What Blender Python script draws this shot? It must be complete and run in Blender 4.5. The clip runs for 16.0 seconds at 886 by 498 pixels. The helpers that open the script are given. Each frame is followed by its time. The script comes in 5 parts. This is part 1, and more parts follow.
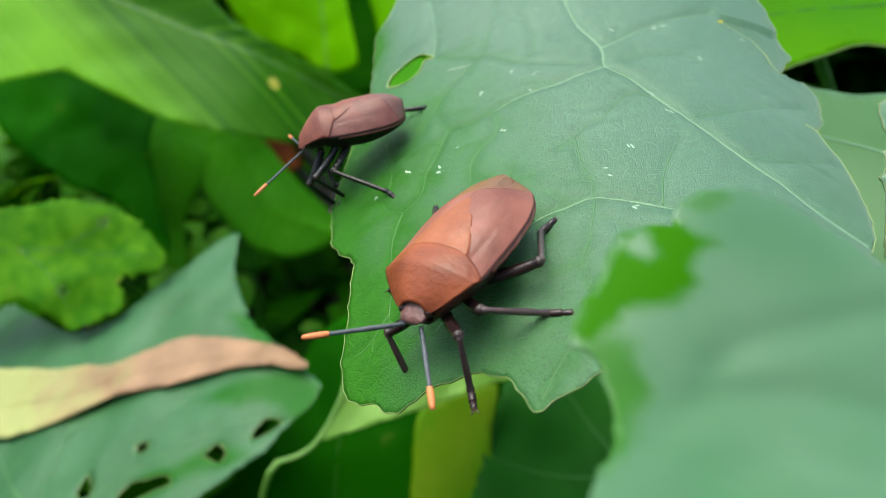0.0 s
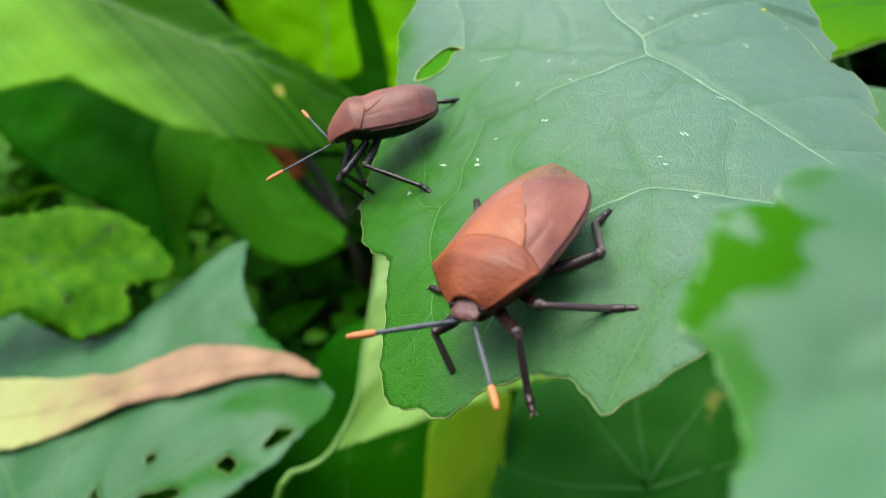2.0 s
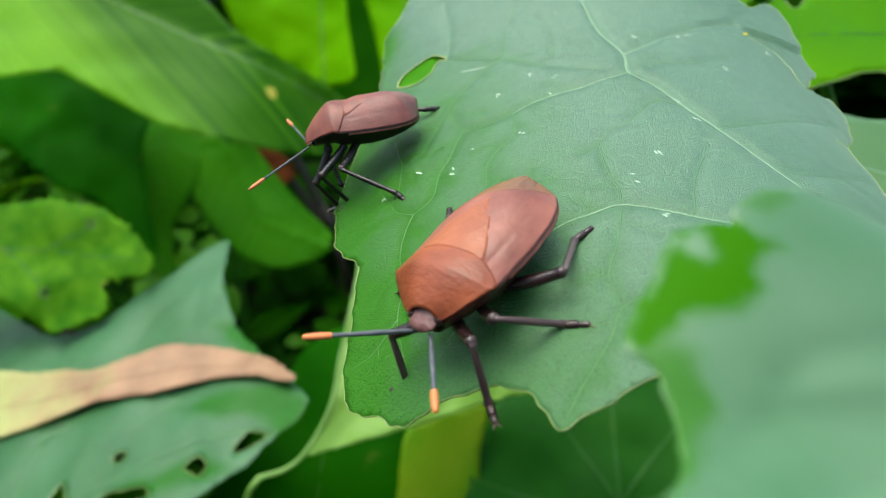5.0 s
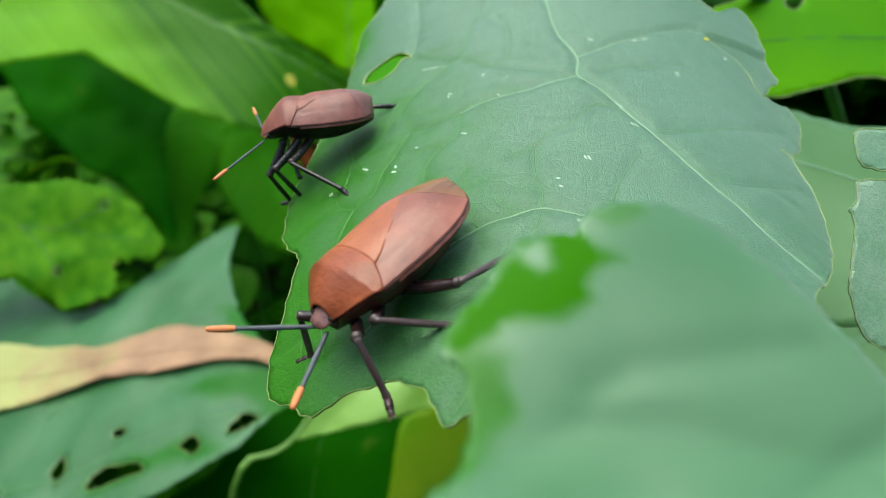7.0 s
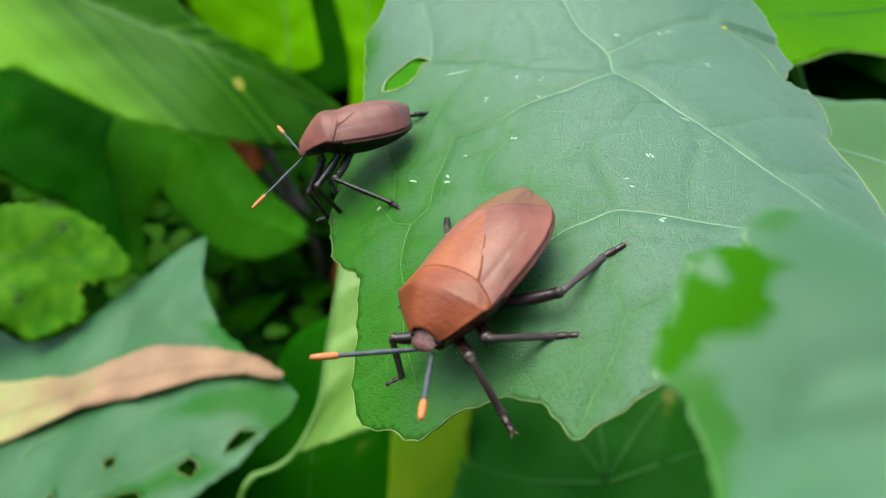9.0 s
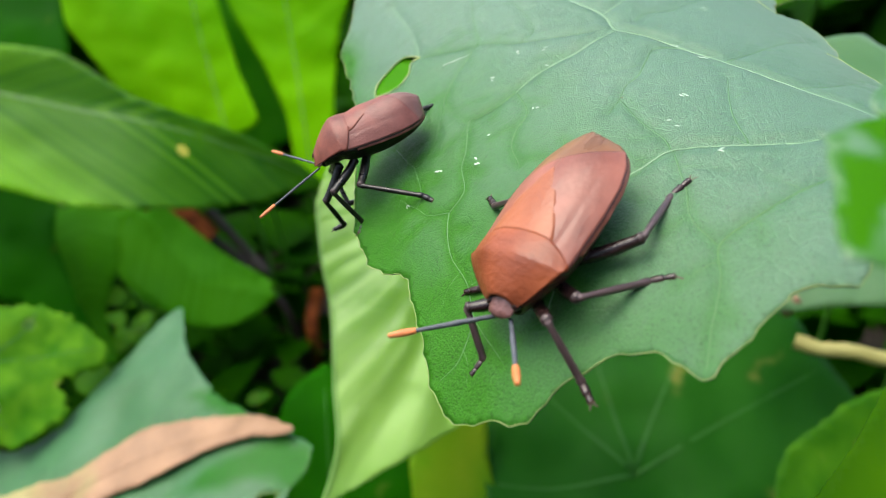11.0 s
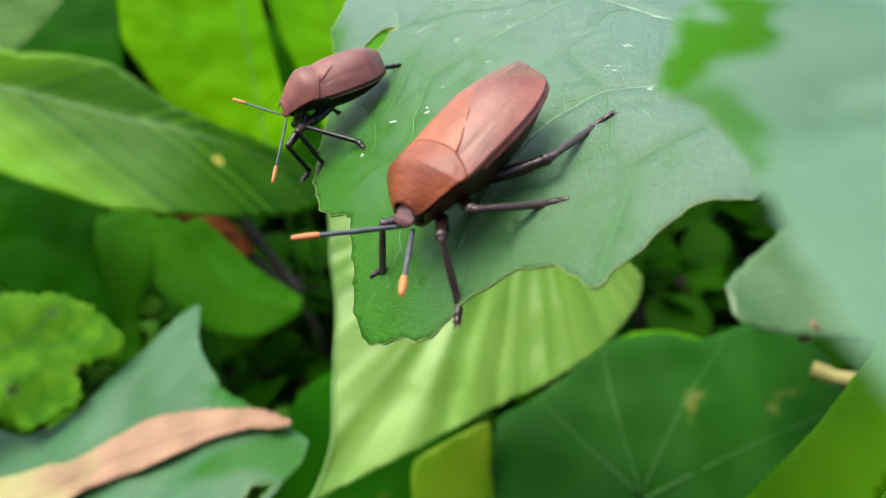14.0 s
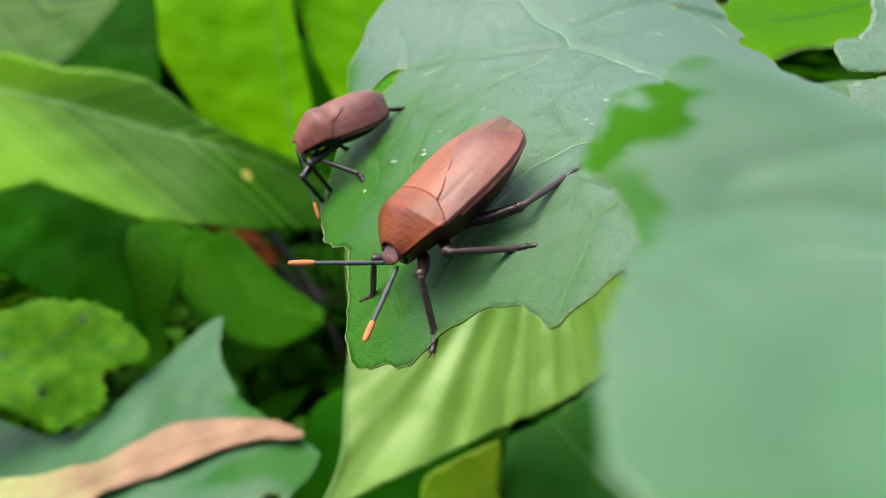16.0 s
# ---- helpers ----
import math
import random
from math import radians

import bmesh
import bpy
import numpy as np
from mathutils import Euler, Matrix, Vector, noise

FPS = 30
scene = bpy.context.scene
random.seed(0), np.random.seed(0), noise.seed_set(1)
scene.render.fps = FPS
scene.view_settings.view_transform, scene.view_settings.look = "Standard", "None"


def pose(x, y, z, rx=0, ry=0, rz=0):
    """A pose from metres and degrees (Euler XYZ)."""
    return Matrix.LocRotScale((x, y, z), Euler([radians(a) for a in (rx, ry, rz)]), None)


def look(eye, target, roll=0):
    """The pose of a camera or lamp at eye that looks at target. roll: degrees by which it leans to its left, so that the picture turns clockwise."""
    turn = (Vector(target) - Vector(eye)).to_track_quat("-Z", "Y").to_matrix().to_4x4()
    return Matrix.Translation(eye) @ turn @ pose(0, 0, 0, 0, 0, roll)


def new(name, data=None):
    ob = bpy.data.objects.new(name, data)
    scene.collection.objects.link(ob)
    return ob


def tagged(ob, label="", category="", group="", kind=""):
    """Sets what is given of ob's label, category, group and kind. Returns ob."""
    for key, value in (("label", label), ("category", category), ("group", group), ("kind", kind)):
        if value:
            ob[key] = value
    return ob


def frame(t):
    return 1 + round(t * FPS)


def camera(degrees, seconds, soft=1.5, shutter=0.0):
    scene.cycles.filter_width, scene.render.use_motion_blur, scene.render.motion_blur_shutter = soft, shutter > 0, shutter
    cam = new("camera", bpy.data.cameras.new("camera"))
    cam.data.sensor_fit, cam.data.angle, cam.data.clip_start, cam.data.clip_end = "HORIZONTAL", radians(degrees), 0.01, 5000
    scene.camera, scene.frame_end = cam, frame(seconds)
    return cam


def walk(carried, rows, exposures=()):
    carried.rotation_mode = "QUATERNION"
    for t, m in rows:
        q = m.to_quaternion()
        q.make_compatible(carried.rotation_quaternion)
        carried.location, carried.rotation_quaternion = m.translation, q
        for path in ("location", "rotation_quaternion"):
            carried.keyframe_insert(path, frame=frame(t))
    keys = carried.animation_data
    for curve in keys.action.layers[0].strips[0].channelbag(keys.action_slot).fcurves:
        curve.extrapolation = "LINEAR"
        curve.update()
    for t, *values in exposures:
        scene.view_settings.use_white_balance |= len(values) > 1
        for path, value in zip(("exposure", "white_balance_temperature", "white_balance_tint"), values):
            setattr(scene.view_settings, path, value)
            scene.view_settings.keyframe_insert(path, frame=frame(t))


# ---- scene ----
from mathutils.geometry import delaunay_2d_cdt

MM = 0.001
cam = camera(65.3, 16.0, soft=0.75)
cam.data.dof.use_dof, cam.data.dof.focus_distance, cam.data.dof.aperture_fstop = True, 0.086, 22.0

# seconds, eye in mm, yaw, pitch, roll
PATH = [
    (0, -0.39, -0.01, 299.82, -0.30, -39.89, 0.18),
    (0.5, -4.62, 0.89, 298.47, -0.34, -39.31, 0.22),
    (1, -6.15, 1.83, 297.64, -0.34, -38.98, 0.25),
    (1.5, -5.32, 3.22, 295.98, -0.35, -39.01, -0.33),
    (2, -5.68, 2.77, 295.17, -0.24, -39.09, -0.16),
    (2.5, -7.07, -0.26, 295.02, -0.06, -38.87, 0.20),
    (3, -4.57, -1.50, 296.52, -0.86, -38.47, 1.21),
    (3.5, -2.64, -1.70, 296.32, -0.68, -38.67, 1.52),
    (4, -3.66, 0.14, 295.08, -0.51, -38.73, 2.23),
    (4.2, -3.67, 0.24, 295.22, -0.53, -38.23, 2.46),
    (6.3, 0.93, 8.29, 293.78, -2.77, -38.65, 3.91),
    (6.5, 3.29, 5.07, 297.16, -0.96, -39.39, 3.18),
    (7, 8.92, 2.41, 297.32, 1.44, -39.18, 3.28),
    (7.5, 9.51, -0.94, 297.81, 2.99, -38.46, 4.22),
    (8, 6.61, 1.24, 300.17, 2.82, -38.98, 4.80),
    (8.5, -0.61, 3.82, 301.11, -0.44, -40.03, 3.71),
    (9, -7.02, 4.51, 298.32, -4.49, -39.77, 2.51),
    (9.2, -5.63, 6.67, 298.64, -5.68, -39.27, 1.09),
    (11.3, -19.36, 5.58, 287.83, -8.30, -36.38, -6.10),
    (11.5, -19.22, 2.28, 285.86, -7.51, -35.86, -6.28),
    (12, -18.59, 0.15, 282.69, -7.21, -34.97, -6.03),
    (12.5, -18.27, -0.83, 282.34, -6.38, -33.68, -5.12),
    (13, -15.58, 1.33, 281.24, -6.19, -33.99, -5.50),
    (13.5, -9.96, 1.35, 281.77, -5.65, -34.01, -5.19),
    (14, -8.03, -3.99, 280.77, -5.21, -33.80, -4.68),
    (14.5, -6.95, -10.48, 284.12, -4.64, -33.17, -4.14),
    (15, -4.74, -11.84, 286.57, -3.91, -32.46, -3.90),
    (15.5, -3.56, -12.19, 287.21, -3.80, -32.23, -3.92),
    (16, -3.36, -9.74, 286.75, -2.72, -32.34, -4.33),
]
walk(cam, [(t, pose(x * MM, y * MM, z * MM, 90 + pitch, 0, yaw) @ pose(0, 0, 0, 0, 0, roll)) for t, x, y, z, yaw, pitch, roll in PATH], [(0, 0.99, 6530, -5), (1.5, 1.03, 6550, -1), (4.2, 1.06, 6550, 0), (6.3, 0.96, 6470, -6), (9.2, 1.0, 6550, -4), (11.3, 1.18, 6650, 4), (13.8, 1.20, 6650, 7), (15, 1.03, 6780, 8), (16, 1.06, 6760, 8)])

# ---- light: a bright overcast sky over a garden bed ----
world = bpy.data.worlds.new("sky")
scene.world = world
world.use_nodes = True
wn = world.node_tree.nodes
sky = wn.new("ShaderNodeTexSky")
sky.sky_type, sky.sun_disc = "NISHITA", False
sky.sun_elevation, sky.sun_rotation = radians(70), radians(-54)
sky.air_density, sky.dust_density, sky.ozone_density = 1.0, 4.0, 1.0
world.node_tree.links.new(sky.outputs[0], wn["Background"].inputs["Color"])
wn["Background"].inputs["Strength"].default_value = 0.15
sun = new("sun", bpy.data.lights.new("sun", "SUN"))
sun.data.energy, sun.data.angle, sun.data.color = 1.5, radians(60), (1.0, 0.98, 0.94)
sun.matrix_world = look((-0.30, 0.22, 1.0), (0, 0, 0))


# ---- materials ----
def mat(name):
    m = bpy.data.materials.new(name)
    m.use_nodes = True
    return m, m.node_tree.nodes, m.node_tree.links, m.node_tree.nodes["Principled BSDF"]


def ramp(nodes, stops):
    r = nodes.new("ShaderNodeValToRGB")
    e = r.color_ramp.elements
    while len(e) < len(stops):
        e.new(0.5)
    for el, (p, c) in zip(e, stops):
        el.position, el.color = p, (*c, 1)
    return r


def tex(nodes, links, kind, scale, coord, **kw):
    n = nodes.new(kind)
    n.inputs["Scale"].default_value = scale
    for k, v in kw.items():
        n.inputs[k].default_value = v
    links.new(coord, n.inputs["Vector"])
    return n


def leaf_mat(name, dark, light, thin=0.35, rough=0.42, glow=(0.25, 0.5, 0.03), vein=0.0, vein_scale=700, stripes=0.0, spots=0.0, spec=0.5, spot_scale=60, mottle=80, stripe_n=26.0, relief=0.3, speck=0.0, tip=None, sheen=0.0):
    """Leaf tissue: mottled green, sunlit through, with a net of fine veins or side stripes."""
    m, n, l, p = mat(name)
    co = n.new("ShaderNodeTexCoord")
    big = tex(n, l, "ShaderNodeTexNoise", mottle, co.outputs["Object"], Detail=4.0)
    fine = tex(n, l, "ShaderNodeTexNoise", 7000, co.outputs["Object"], Detail=3.0)
    base = ramp(n, [(0.3, dark), (0.7, light)])
    l.new(big.outputs["Fac"], base.inputs[0])
    col = base.outputs[0]
    if speck:
        pores = tex(n, l, "ShaderNodeTexNoise", 4200, co.outputs["Object"], Detail=3.0)
        dots = ramp(n, [(0.34, (1 - speck,) * 3), (0.46, (1,) * 3), (0.68, (1 + 0.3 * speck,) * 3)])
        dots.label = "pores"
        l.new(pores.outputs["Fac"], dots.inputs[0])
        dk = n.new("ShaderNodeMix")
        dk.data_type, dk.blend_type, dk.inputs[0].default_value = "RGBA", "MULTIPLY", 1.0
        l.new(col, dk.inputs[6])
        l.new(dots.outputs[0], dk.inputs[7])
        col = dk.outputs[2]
    grain = tex(n, l, "ShaderNodeTexNoise", 3900, co.outputs["Object"], Detail=3.0)
    rough_sum = n.new("ShaderNodeMath")
    rough_sum.operation = "MULTIPLY_ADD"
    l.new(grain.outputs["Fac"], rough_sum.inputs[0])
    rough_sum.inputs[1].default_value = 1.2
    l.new(fine.outputs["Fac"], rough_sum.inputs[2])
    bump_in = rough_sum.outputs[0]
    strength = relief
    if vein:
        net = n.new("ShaderNodeTexVoronoi")
        net.feature = "DISTANCE_TO_EDGE"
        net.inputs["Scale"].default_value = vein_scale
        warp = tex(n, l, "ShaderNodeTexNoise", 150, co.outputs["Object"], Detail=2.0)
        add = n.new("ShaderNodeMix")
        add.data_type, add.inputs[0].default_value = "VECTOR", 0.012
        l.new(co.outputs["Object"], add.inputs[4])
        l.new(warp.outputs["Color"], add.inputs[5])
        l.new(add.outputs[1], net.inputs["Vector"])
        line = ramp(n, [(0.0, (1, 1, 1)), (0.07, (0, 0, 0))])
        l.new(net.outputs["Distance"], line.inputs[0])
        mx = n.new("ShaderNodeMix")
        mx.data_type = "RGBA"
        sc = n.new("ShaderNodeMath")
        sc.operation, sc.inputs[1].default_value = "MULTIPLY", vein
        l.new(line.outputs[0], sc.inputs[0])
        l.new(sc.outputs[0], mx.inputs[0])
        l.new(col, mx.inputs[6])
        mx.inputs[7].default_value = (*[min(1, c * 1.8 + 0.02) for c in light], 1)
        col = mx.outputs[2]
        hm = n.new("ShaderNodeMath")
        hm.operation = "SUBTRACT"
        l.new(rough_sum.outputs[0], hm.inputs[0])
        half = n.new("ShaderNodeMath")
        half.operation, half.inputs[1].default_value = "MULTIPLY", 0.35
        l.new(line.outputs[0], half.inputs[0])
        l.new(half.outputs[0], hm.inputs[1])
        bump_in, strength = hm.outputs[0], relief
    # shade on the outer part of the blade, mixed into its colour along the midrib
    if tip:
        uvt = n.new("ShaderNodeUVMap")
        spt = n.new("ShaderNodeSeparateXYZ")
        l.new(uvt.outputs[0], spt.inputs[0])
        tip_shade = ramp(n, [(0.0, (0, 0, 0)), (0.40, (1, 1, 1))])
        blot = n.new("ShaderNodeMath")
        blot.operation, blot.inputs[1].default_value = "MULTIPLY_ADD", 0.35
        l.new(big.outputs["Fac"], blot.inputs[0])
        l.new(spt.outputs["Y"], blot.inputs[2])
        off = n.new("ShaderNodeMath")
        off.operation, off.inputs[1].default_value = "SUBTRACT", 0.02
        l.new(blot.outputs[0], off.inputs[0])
        l.new(off.outputs[0], tip_shade.inputs[0])
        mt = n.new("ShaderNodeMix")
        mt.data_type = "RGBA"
        l.new(tip_shade.outputs[0], mt.inputs[0])
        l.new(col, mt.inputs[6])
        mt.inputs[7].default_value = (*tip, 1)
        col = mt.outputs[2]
    if stripes:
        uv = n.new("ShaderNodeUVMap")
        sep = n.new("ShaderNodeSeparateXYZ")
        l.new(uv.outputs[0], sep.inputs[0])
        wob = tex(n, l, "ShaderNodeTexNoise", 5, uv.outputs[0], Detail=2.0)
        mul = n.new("ShaderNodeMath")
        mul.operation, mul.inputs[1].default_value = "MULTIPLY", stripe_n
        l.new(sep.outputs["Y"], mul.inputs[0])
        ad = n.new("ShaderNodeMath")
        ad.operation = "ADD"
        l.new(mul.outputs[0], ad.inputs[0])
        l.new(wob.outputs["Fac"], ad.inputs[1])
        st = tex(n, l, "ShaderNodeTexNoise", 1.0, uv.outputs[0], Detail=3.0)
        st.noise_dimensions = "1D"
        l.new(ad.outputs[0], st.inputs["W"])
        r2 = ramp(n, [(0.35, (0, 0, 0)), (0.65, (1, 1, 1))])
        l.new(st.outputs["Fac"], r2.inputs[0])
        mx = n.new("ShaderNodeMix")
        mx.data_type = "RGBA"
        sc = n.new("ShaderNodeMath")
        sc.operation, sc.inputs[1].default_value = "MULTIPLY", stripes
        l.new(r2.outputs[0], sc.inputs[0])
        l.new(sc.outputs[0], mx.inputs[0])
        l.new(col, mx.inputs[6])
        mx.inputs[7].default_value = (*[min(1, c * 1.9 + 0.03) for c in light], 1)
        col = mx.outputs[2]
    if spots:
        sp = tex(n, l, "ShaderNodeTexNoise", spot_scale, co.outputs["Object"], Detail=2.0)
        r3 = ramp(n, [(0.66, (0, 0, 0)), (0.74, (1, 1, 1))])
        l.new(sp.outputs["Fac"], r3.inputs[0])
        sc = n.new("ShaderNodeMath")
        sc.operation, sc.inputs[1].default_value = "MULTIPLY", spots
        l.new(r3.outputs[0], sc.inputs[0])
        mx = n.new("ShaderNodeMix")
        mx.data_type = "RGBA"
        l.new(sc.outputs[0], mx.inputs[0])
        l.new(col, mx.inputs[6])
        mx.inputs[7].default_value = (0.30, 0.26, 0.06, 1)
        col = mx.outputs[2]
    l.new(col, p.inputs["Base Color"])
    p.inputs["Roughness"].default_value = rough
    p.inputs["Specular IOR Level"].default_value = spec
    p.inputs["Sheen Weight"].default_value, p.inputs["Sheen Roughness"].default_value, p.inputs["Sheen Tint"].default_value = sheen, 0.45, (0.86, 1.0, 0.96, 1)
    rr = ramp(n, [(0.3, (rough - 0.07,) * 3), (0.7, (rough + 0.1,) * 3)])
    l.new(big.outputs["Fac"], rr.inputs[0])
    l.new(rr.outputs[0], p.inputs["Roughness"])
    bump = n.new("ShaderNodeBump")
    bump.inputs["Strength"].default_value, bump.inputs["Distance"].default_value = strength, 0.0003
    l.new(bump_in, bump.inputs["Height"])
    l.new(bump.outputs[0], p.inputs["Normal"])
    tr = n.new("ShaderNodeBsdfTranslucent")
    gm = n.new("ShaderNodeMix")
    gm.data_type, gm.blend_type, gm.inputs[0].default_value = "RGBA", "MIX", 0.75
    l.new(col, gm.inputs[6])
    gm.inputs[7].default_value = (*glow, 1)
    l.new(gm.outputs[2], tr.inputs[0])
    ms = n.new("ShaderNodeMixShader")
    ms.inputs[0].default_value = thin
    l.new(p.outputs[0], ms.inputs[1])
    l.new(tr.outputs[0], ms.inputs[2])
    l.new(ms.outputs[0], n["Material Output"].inputs[0])
    return m


def plain_mat(name, a, b, scale=400, rough=0.5, bump=0.2, spec=0.5, coat=0.0, detail=5.0, dist=0.0003, stretch=(1, 1, 1)):
    m, n, l, p = mat(name)
    co = n.new("ShaderNodeTexCoord")
    mp = n.new("ShaderNodeMapping")
    mp.inputs["Scale"].default_value = stretch
    l.new(co.outputs["Object"], mp.inputs[0])
    t1 = tex(n, l, "ShaderNodeTexNoise", scale, mp.outputs[0], Detail=detail)
    t2 = tex(n, l, "ShaderNodeTexNoise", scale * 9, mp.outputs[0], Detail=3.0)
    r = ramp(n, [(0.32, a), (0.68, b)])
    l.new(t1.outputs["Fac"], r.inputs[0])
    l.new(r.outputs[0], p.inputs["Base Color"])
    rr = ramp(n, [(0.3, (max(rough - 0.08, 0.05),) * 3), (0.7, (rough + 0.1,) * 3)])
    l.new(t1.outputs["Fac"], rr.inputs[0])
    l.new(rr.outputs[0], p.inputs["Roughness"])
    p.inputs["Specular IOR Level"].default_value = spec
    p.inputs["Coat Weight"].default_value = coat
    b_ = n.new("ShaderNodeBump")
    b_.inputs["Strength"].default_value, b_.inputs["Distance"].default_value = bump, dist
    l.new(t2.outputs["Fac"], b_.inputs["Height"])
    l.new(b_.outputs[0], p.inputs["Normal"])
    return m


M_MAIN = leaf_mat("main_leaf_green", (0.042, 0.134, 0.056), (0.080, 0.178, 0.106), thin=0.12, rough=0.37, vein=0.14, vein_scale=300, mottle=45, spec=0.88, relief=0.42, speck=0.50, glow=(0.10, 0.45, 0.02), sheen=0.40)
M_NEAR = leaf_mat("bloomy_leaf_green", (0.045, 0.153, 0.041), (0.091, 0.196, 0.087), thin=0.10, rough=0.42, mottle=60, spec=0.95, relief=0.08, glow=(0.2, 0.4, 0.1), sheen=0.2)


M_FLAP = leaf_mat("thin_young_green", (0.05, 0.27, 0.0), (0.10, 0.38, 0.001), thin=0.45, rough=0.5, glow=(0.3, 0.75, 0.0), spec=0.1)


def bloom_sheen_off(m, green=(0.030, 0.150, 0.002), gloss=0.1):
    """Where the pale cover is worn off, the leaf is a plain fresh green; on the big leaf that cover includes painted
    sky sheen.
    """
    n, l = m.node_tree.nodes, m.node_tree.links
    p = n["Principled BSDF"]
    at_ = n.new("ShaderNodeAttribute")
    at_.attribute_name = "bloom_sheen_off"
    mx = n.new("ShaderNodeMix")
    mx.data_type = "RGBA"
    l.new(at_.outputs["Fac"], mx.inputs[0])
    l.new(p.inputs["Base Color"].links[0].from_socket, mx.inputs[6])
    pores = [k for k in n if k.label == "pores"]
    mx.inputs[7].default_value = (*green, 1)
    if pores:
        dk = n.new("ShaderNodeMix")
        dk.data_type, dk.blend_type, dk.inputs[0].default_value = "RGBA", "MULTIPLY", 1.0
        dk.inputs[6].default_value = (*green, 1)
        l.new(pores[0].outputs[0], dk.inputs[7])
        l.new(dk.outputs[2], mx.inputs[7])
    l.new(mx.outputs[2], p.inputs["Base Color"])
    sm = n.new("ShaderNodeMapRange")
    sm.inputs["To Min"].default_value, sm.inputs["To Max"].default_value = p.inputs["Specular IOR Level"].default_value, gloss
    l.new(at_.outputs["Fac"], sm.inputs[0])
    l.new(sm.outputs[0], p.inputs["Specular IOR Level"])
    sh = n.new("ShaderNodeMapRange")
    sh.inputs["To Min"].default_value, sh.inputs["To Max"].default_value = p.inputs["Sheen Weight"].default_value, 0.0
    l.new(at_.outputs["Fac"], sh.inputs[0])
    l.new(sh.outputs[0], p.inputs["Sheen Weight"])


bloom_sheen_off(M_NEAR, (0.034, 0.150, 0.0), 0.05)
bloom_sheen_off(M_MAIN, (0.036, 0.160, 0.008), 0.15)
M_CHEWED = leaf_mat("dusty_grey_green_leaf", (0.016, 0.094, 0.014), (0.040, 0.145, 0.048), thin=0.12, rough=0.38, vein=0.10, vein_scale=120, mottle=26, spec=0.6, speck=0.25)
bloom_sheen_off(M_CHEWED, (0.017, 0.120, 0.004), 0.2)
M_EDGE = plain_mat("pale_leaf_margin", (0.16, 0.26, 0.06), (0.36, 0.42, 0.15), scale=260, rough=0.5)
M_VEIN = leaf_mat("pale_vein", (0.17, 0.31, 0.17), (0.25, 0.40, 0.25), thin=0.15, rough=0.45)
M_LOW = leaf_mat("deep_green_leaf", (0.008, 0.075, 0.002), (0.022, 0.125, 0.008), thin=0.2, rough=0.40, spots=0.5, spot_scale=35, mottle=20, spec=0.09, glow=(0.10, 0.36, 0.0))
# the dimness of leaves standing in shade is put into this dark green
M_SHADE = leaf_mat("shaded_green_leaf", (0.004, 0.056, 0.0), (0.014, 0.114, 0.0), thin=0.25, rough=0.5, mottle=16, spots=0.1, spec=0.02, glow=(0.09, 0.44, 0.0))
M_BRIGHT = leaf_mat("bright_blade_green", (0.115, 0.37, 0.0), (0.24, 0.57, 0.001), thin=0.5, rough=0.5, glow=(0.52, 0.94, 0.0), stripes=0.10, mottle=7, spec=0.05)
# tip: a darker green that carries the shade on the blade's far end
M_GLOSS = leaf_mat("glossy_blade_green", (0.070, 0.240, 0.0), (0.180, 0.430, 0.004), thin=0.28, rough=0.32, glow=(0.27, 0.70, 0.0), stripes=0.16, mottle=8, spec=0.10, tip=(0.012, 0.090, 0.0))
M_PALE = leaf_mat("pale_young_leaf", (0.082, 0.235, 0.012), (0.200, 0.365, 0.050), thin=0.34, rough=0.30, glow=(0.30, 0.57, 0.05), stripes=0.30, stripe_n=13.0, mottle=12, spec=0.55, relief=0.12)
M_RIB = leaf_mat("pale_midrib", (0.13, 0.30, 0.04), (0.20, 0.38, 0.08), thin=0.2, rough=0.4)
M_DIMVEIN = leaf_mat("dim_vein", (0.022, 0.125, 0.008), (0.040, 0.165, 0.018), thin=0.15, rough=0.45, spec=0.3)
M_FINEVEIN = leaf_mat("fine_vein", (0.060, 0.195, 0.042), (0.100, 0.238, 0.092), thin=0.15, rough=0.4, spec=0.5)
M_MID = leaf_mat("mid_green_blade", (0.018, 0.128, 0.0), (0.050, 0.215, 0.002), thin=0.36, spec=0.03, rough=0.4, stripes=0.2, mottle=16, glow=(0.16, 0.58, 0.0))
M_MOTTLE = leaf_mat("mottled_green_leaf", (0.018, 0.115, 0.0), (0.080, 0.240, 0.006), thin=0.3, spec=0.1, rough=0.45, mottle=70, spots=0.45, spot_scale=90, glow=(0.20, 0.52, 0.0))
M_WORN = leaf_mat("worn_mottled_leaf", (0.026, 0.145, 0.0), (0.120, 0.305, 0.010), thin=0.3, spec=0.07, rough=0.45, mottle=105, spots=0.55, spot_scale=120, glow=(0.20, 0.52, 0.0), relief=0.5)
M_BRIGHTLOBE = leaf_mat("bright_lobed_green", (0.065, 0.25, 0.0), (0.11, 0.33, 0.001), thin=0.4, rough=0.5, glow=(0.32, 0.66, 0.0), mottle=25, spec=0.08)
M_BLADE = leaf_mat("yellowish_blade_green", (0.10, 0.32, 0.0), (0.17, 0.42, 0.002), thin=0.4, rough=0.45, glow=(0.4, 0.75, 0.0), mottle=60, spec=0.12, relief=0.15)
M_SHEEN = leaf_mat("sheeny_grey_leaf", (0.045, 0.155, 0.020), (0.130, 0.255, 0.090), thin=0.25, rough=0.36, mottle=24, spec=0.75, relief=0.2, sheen=0.2)
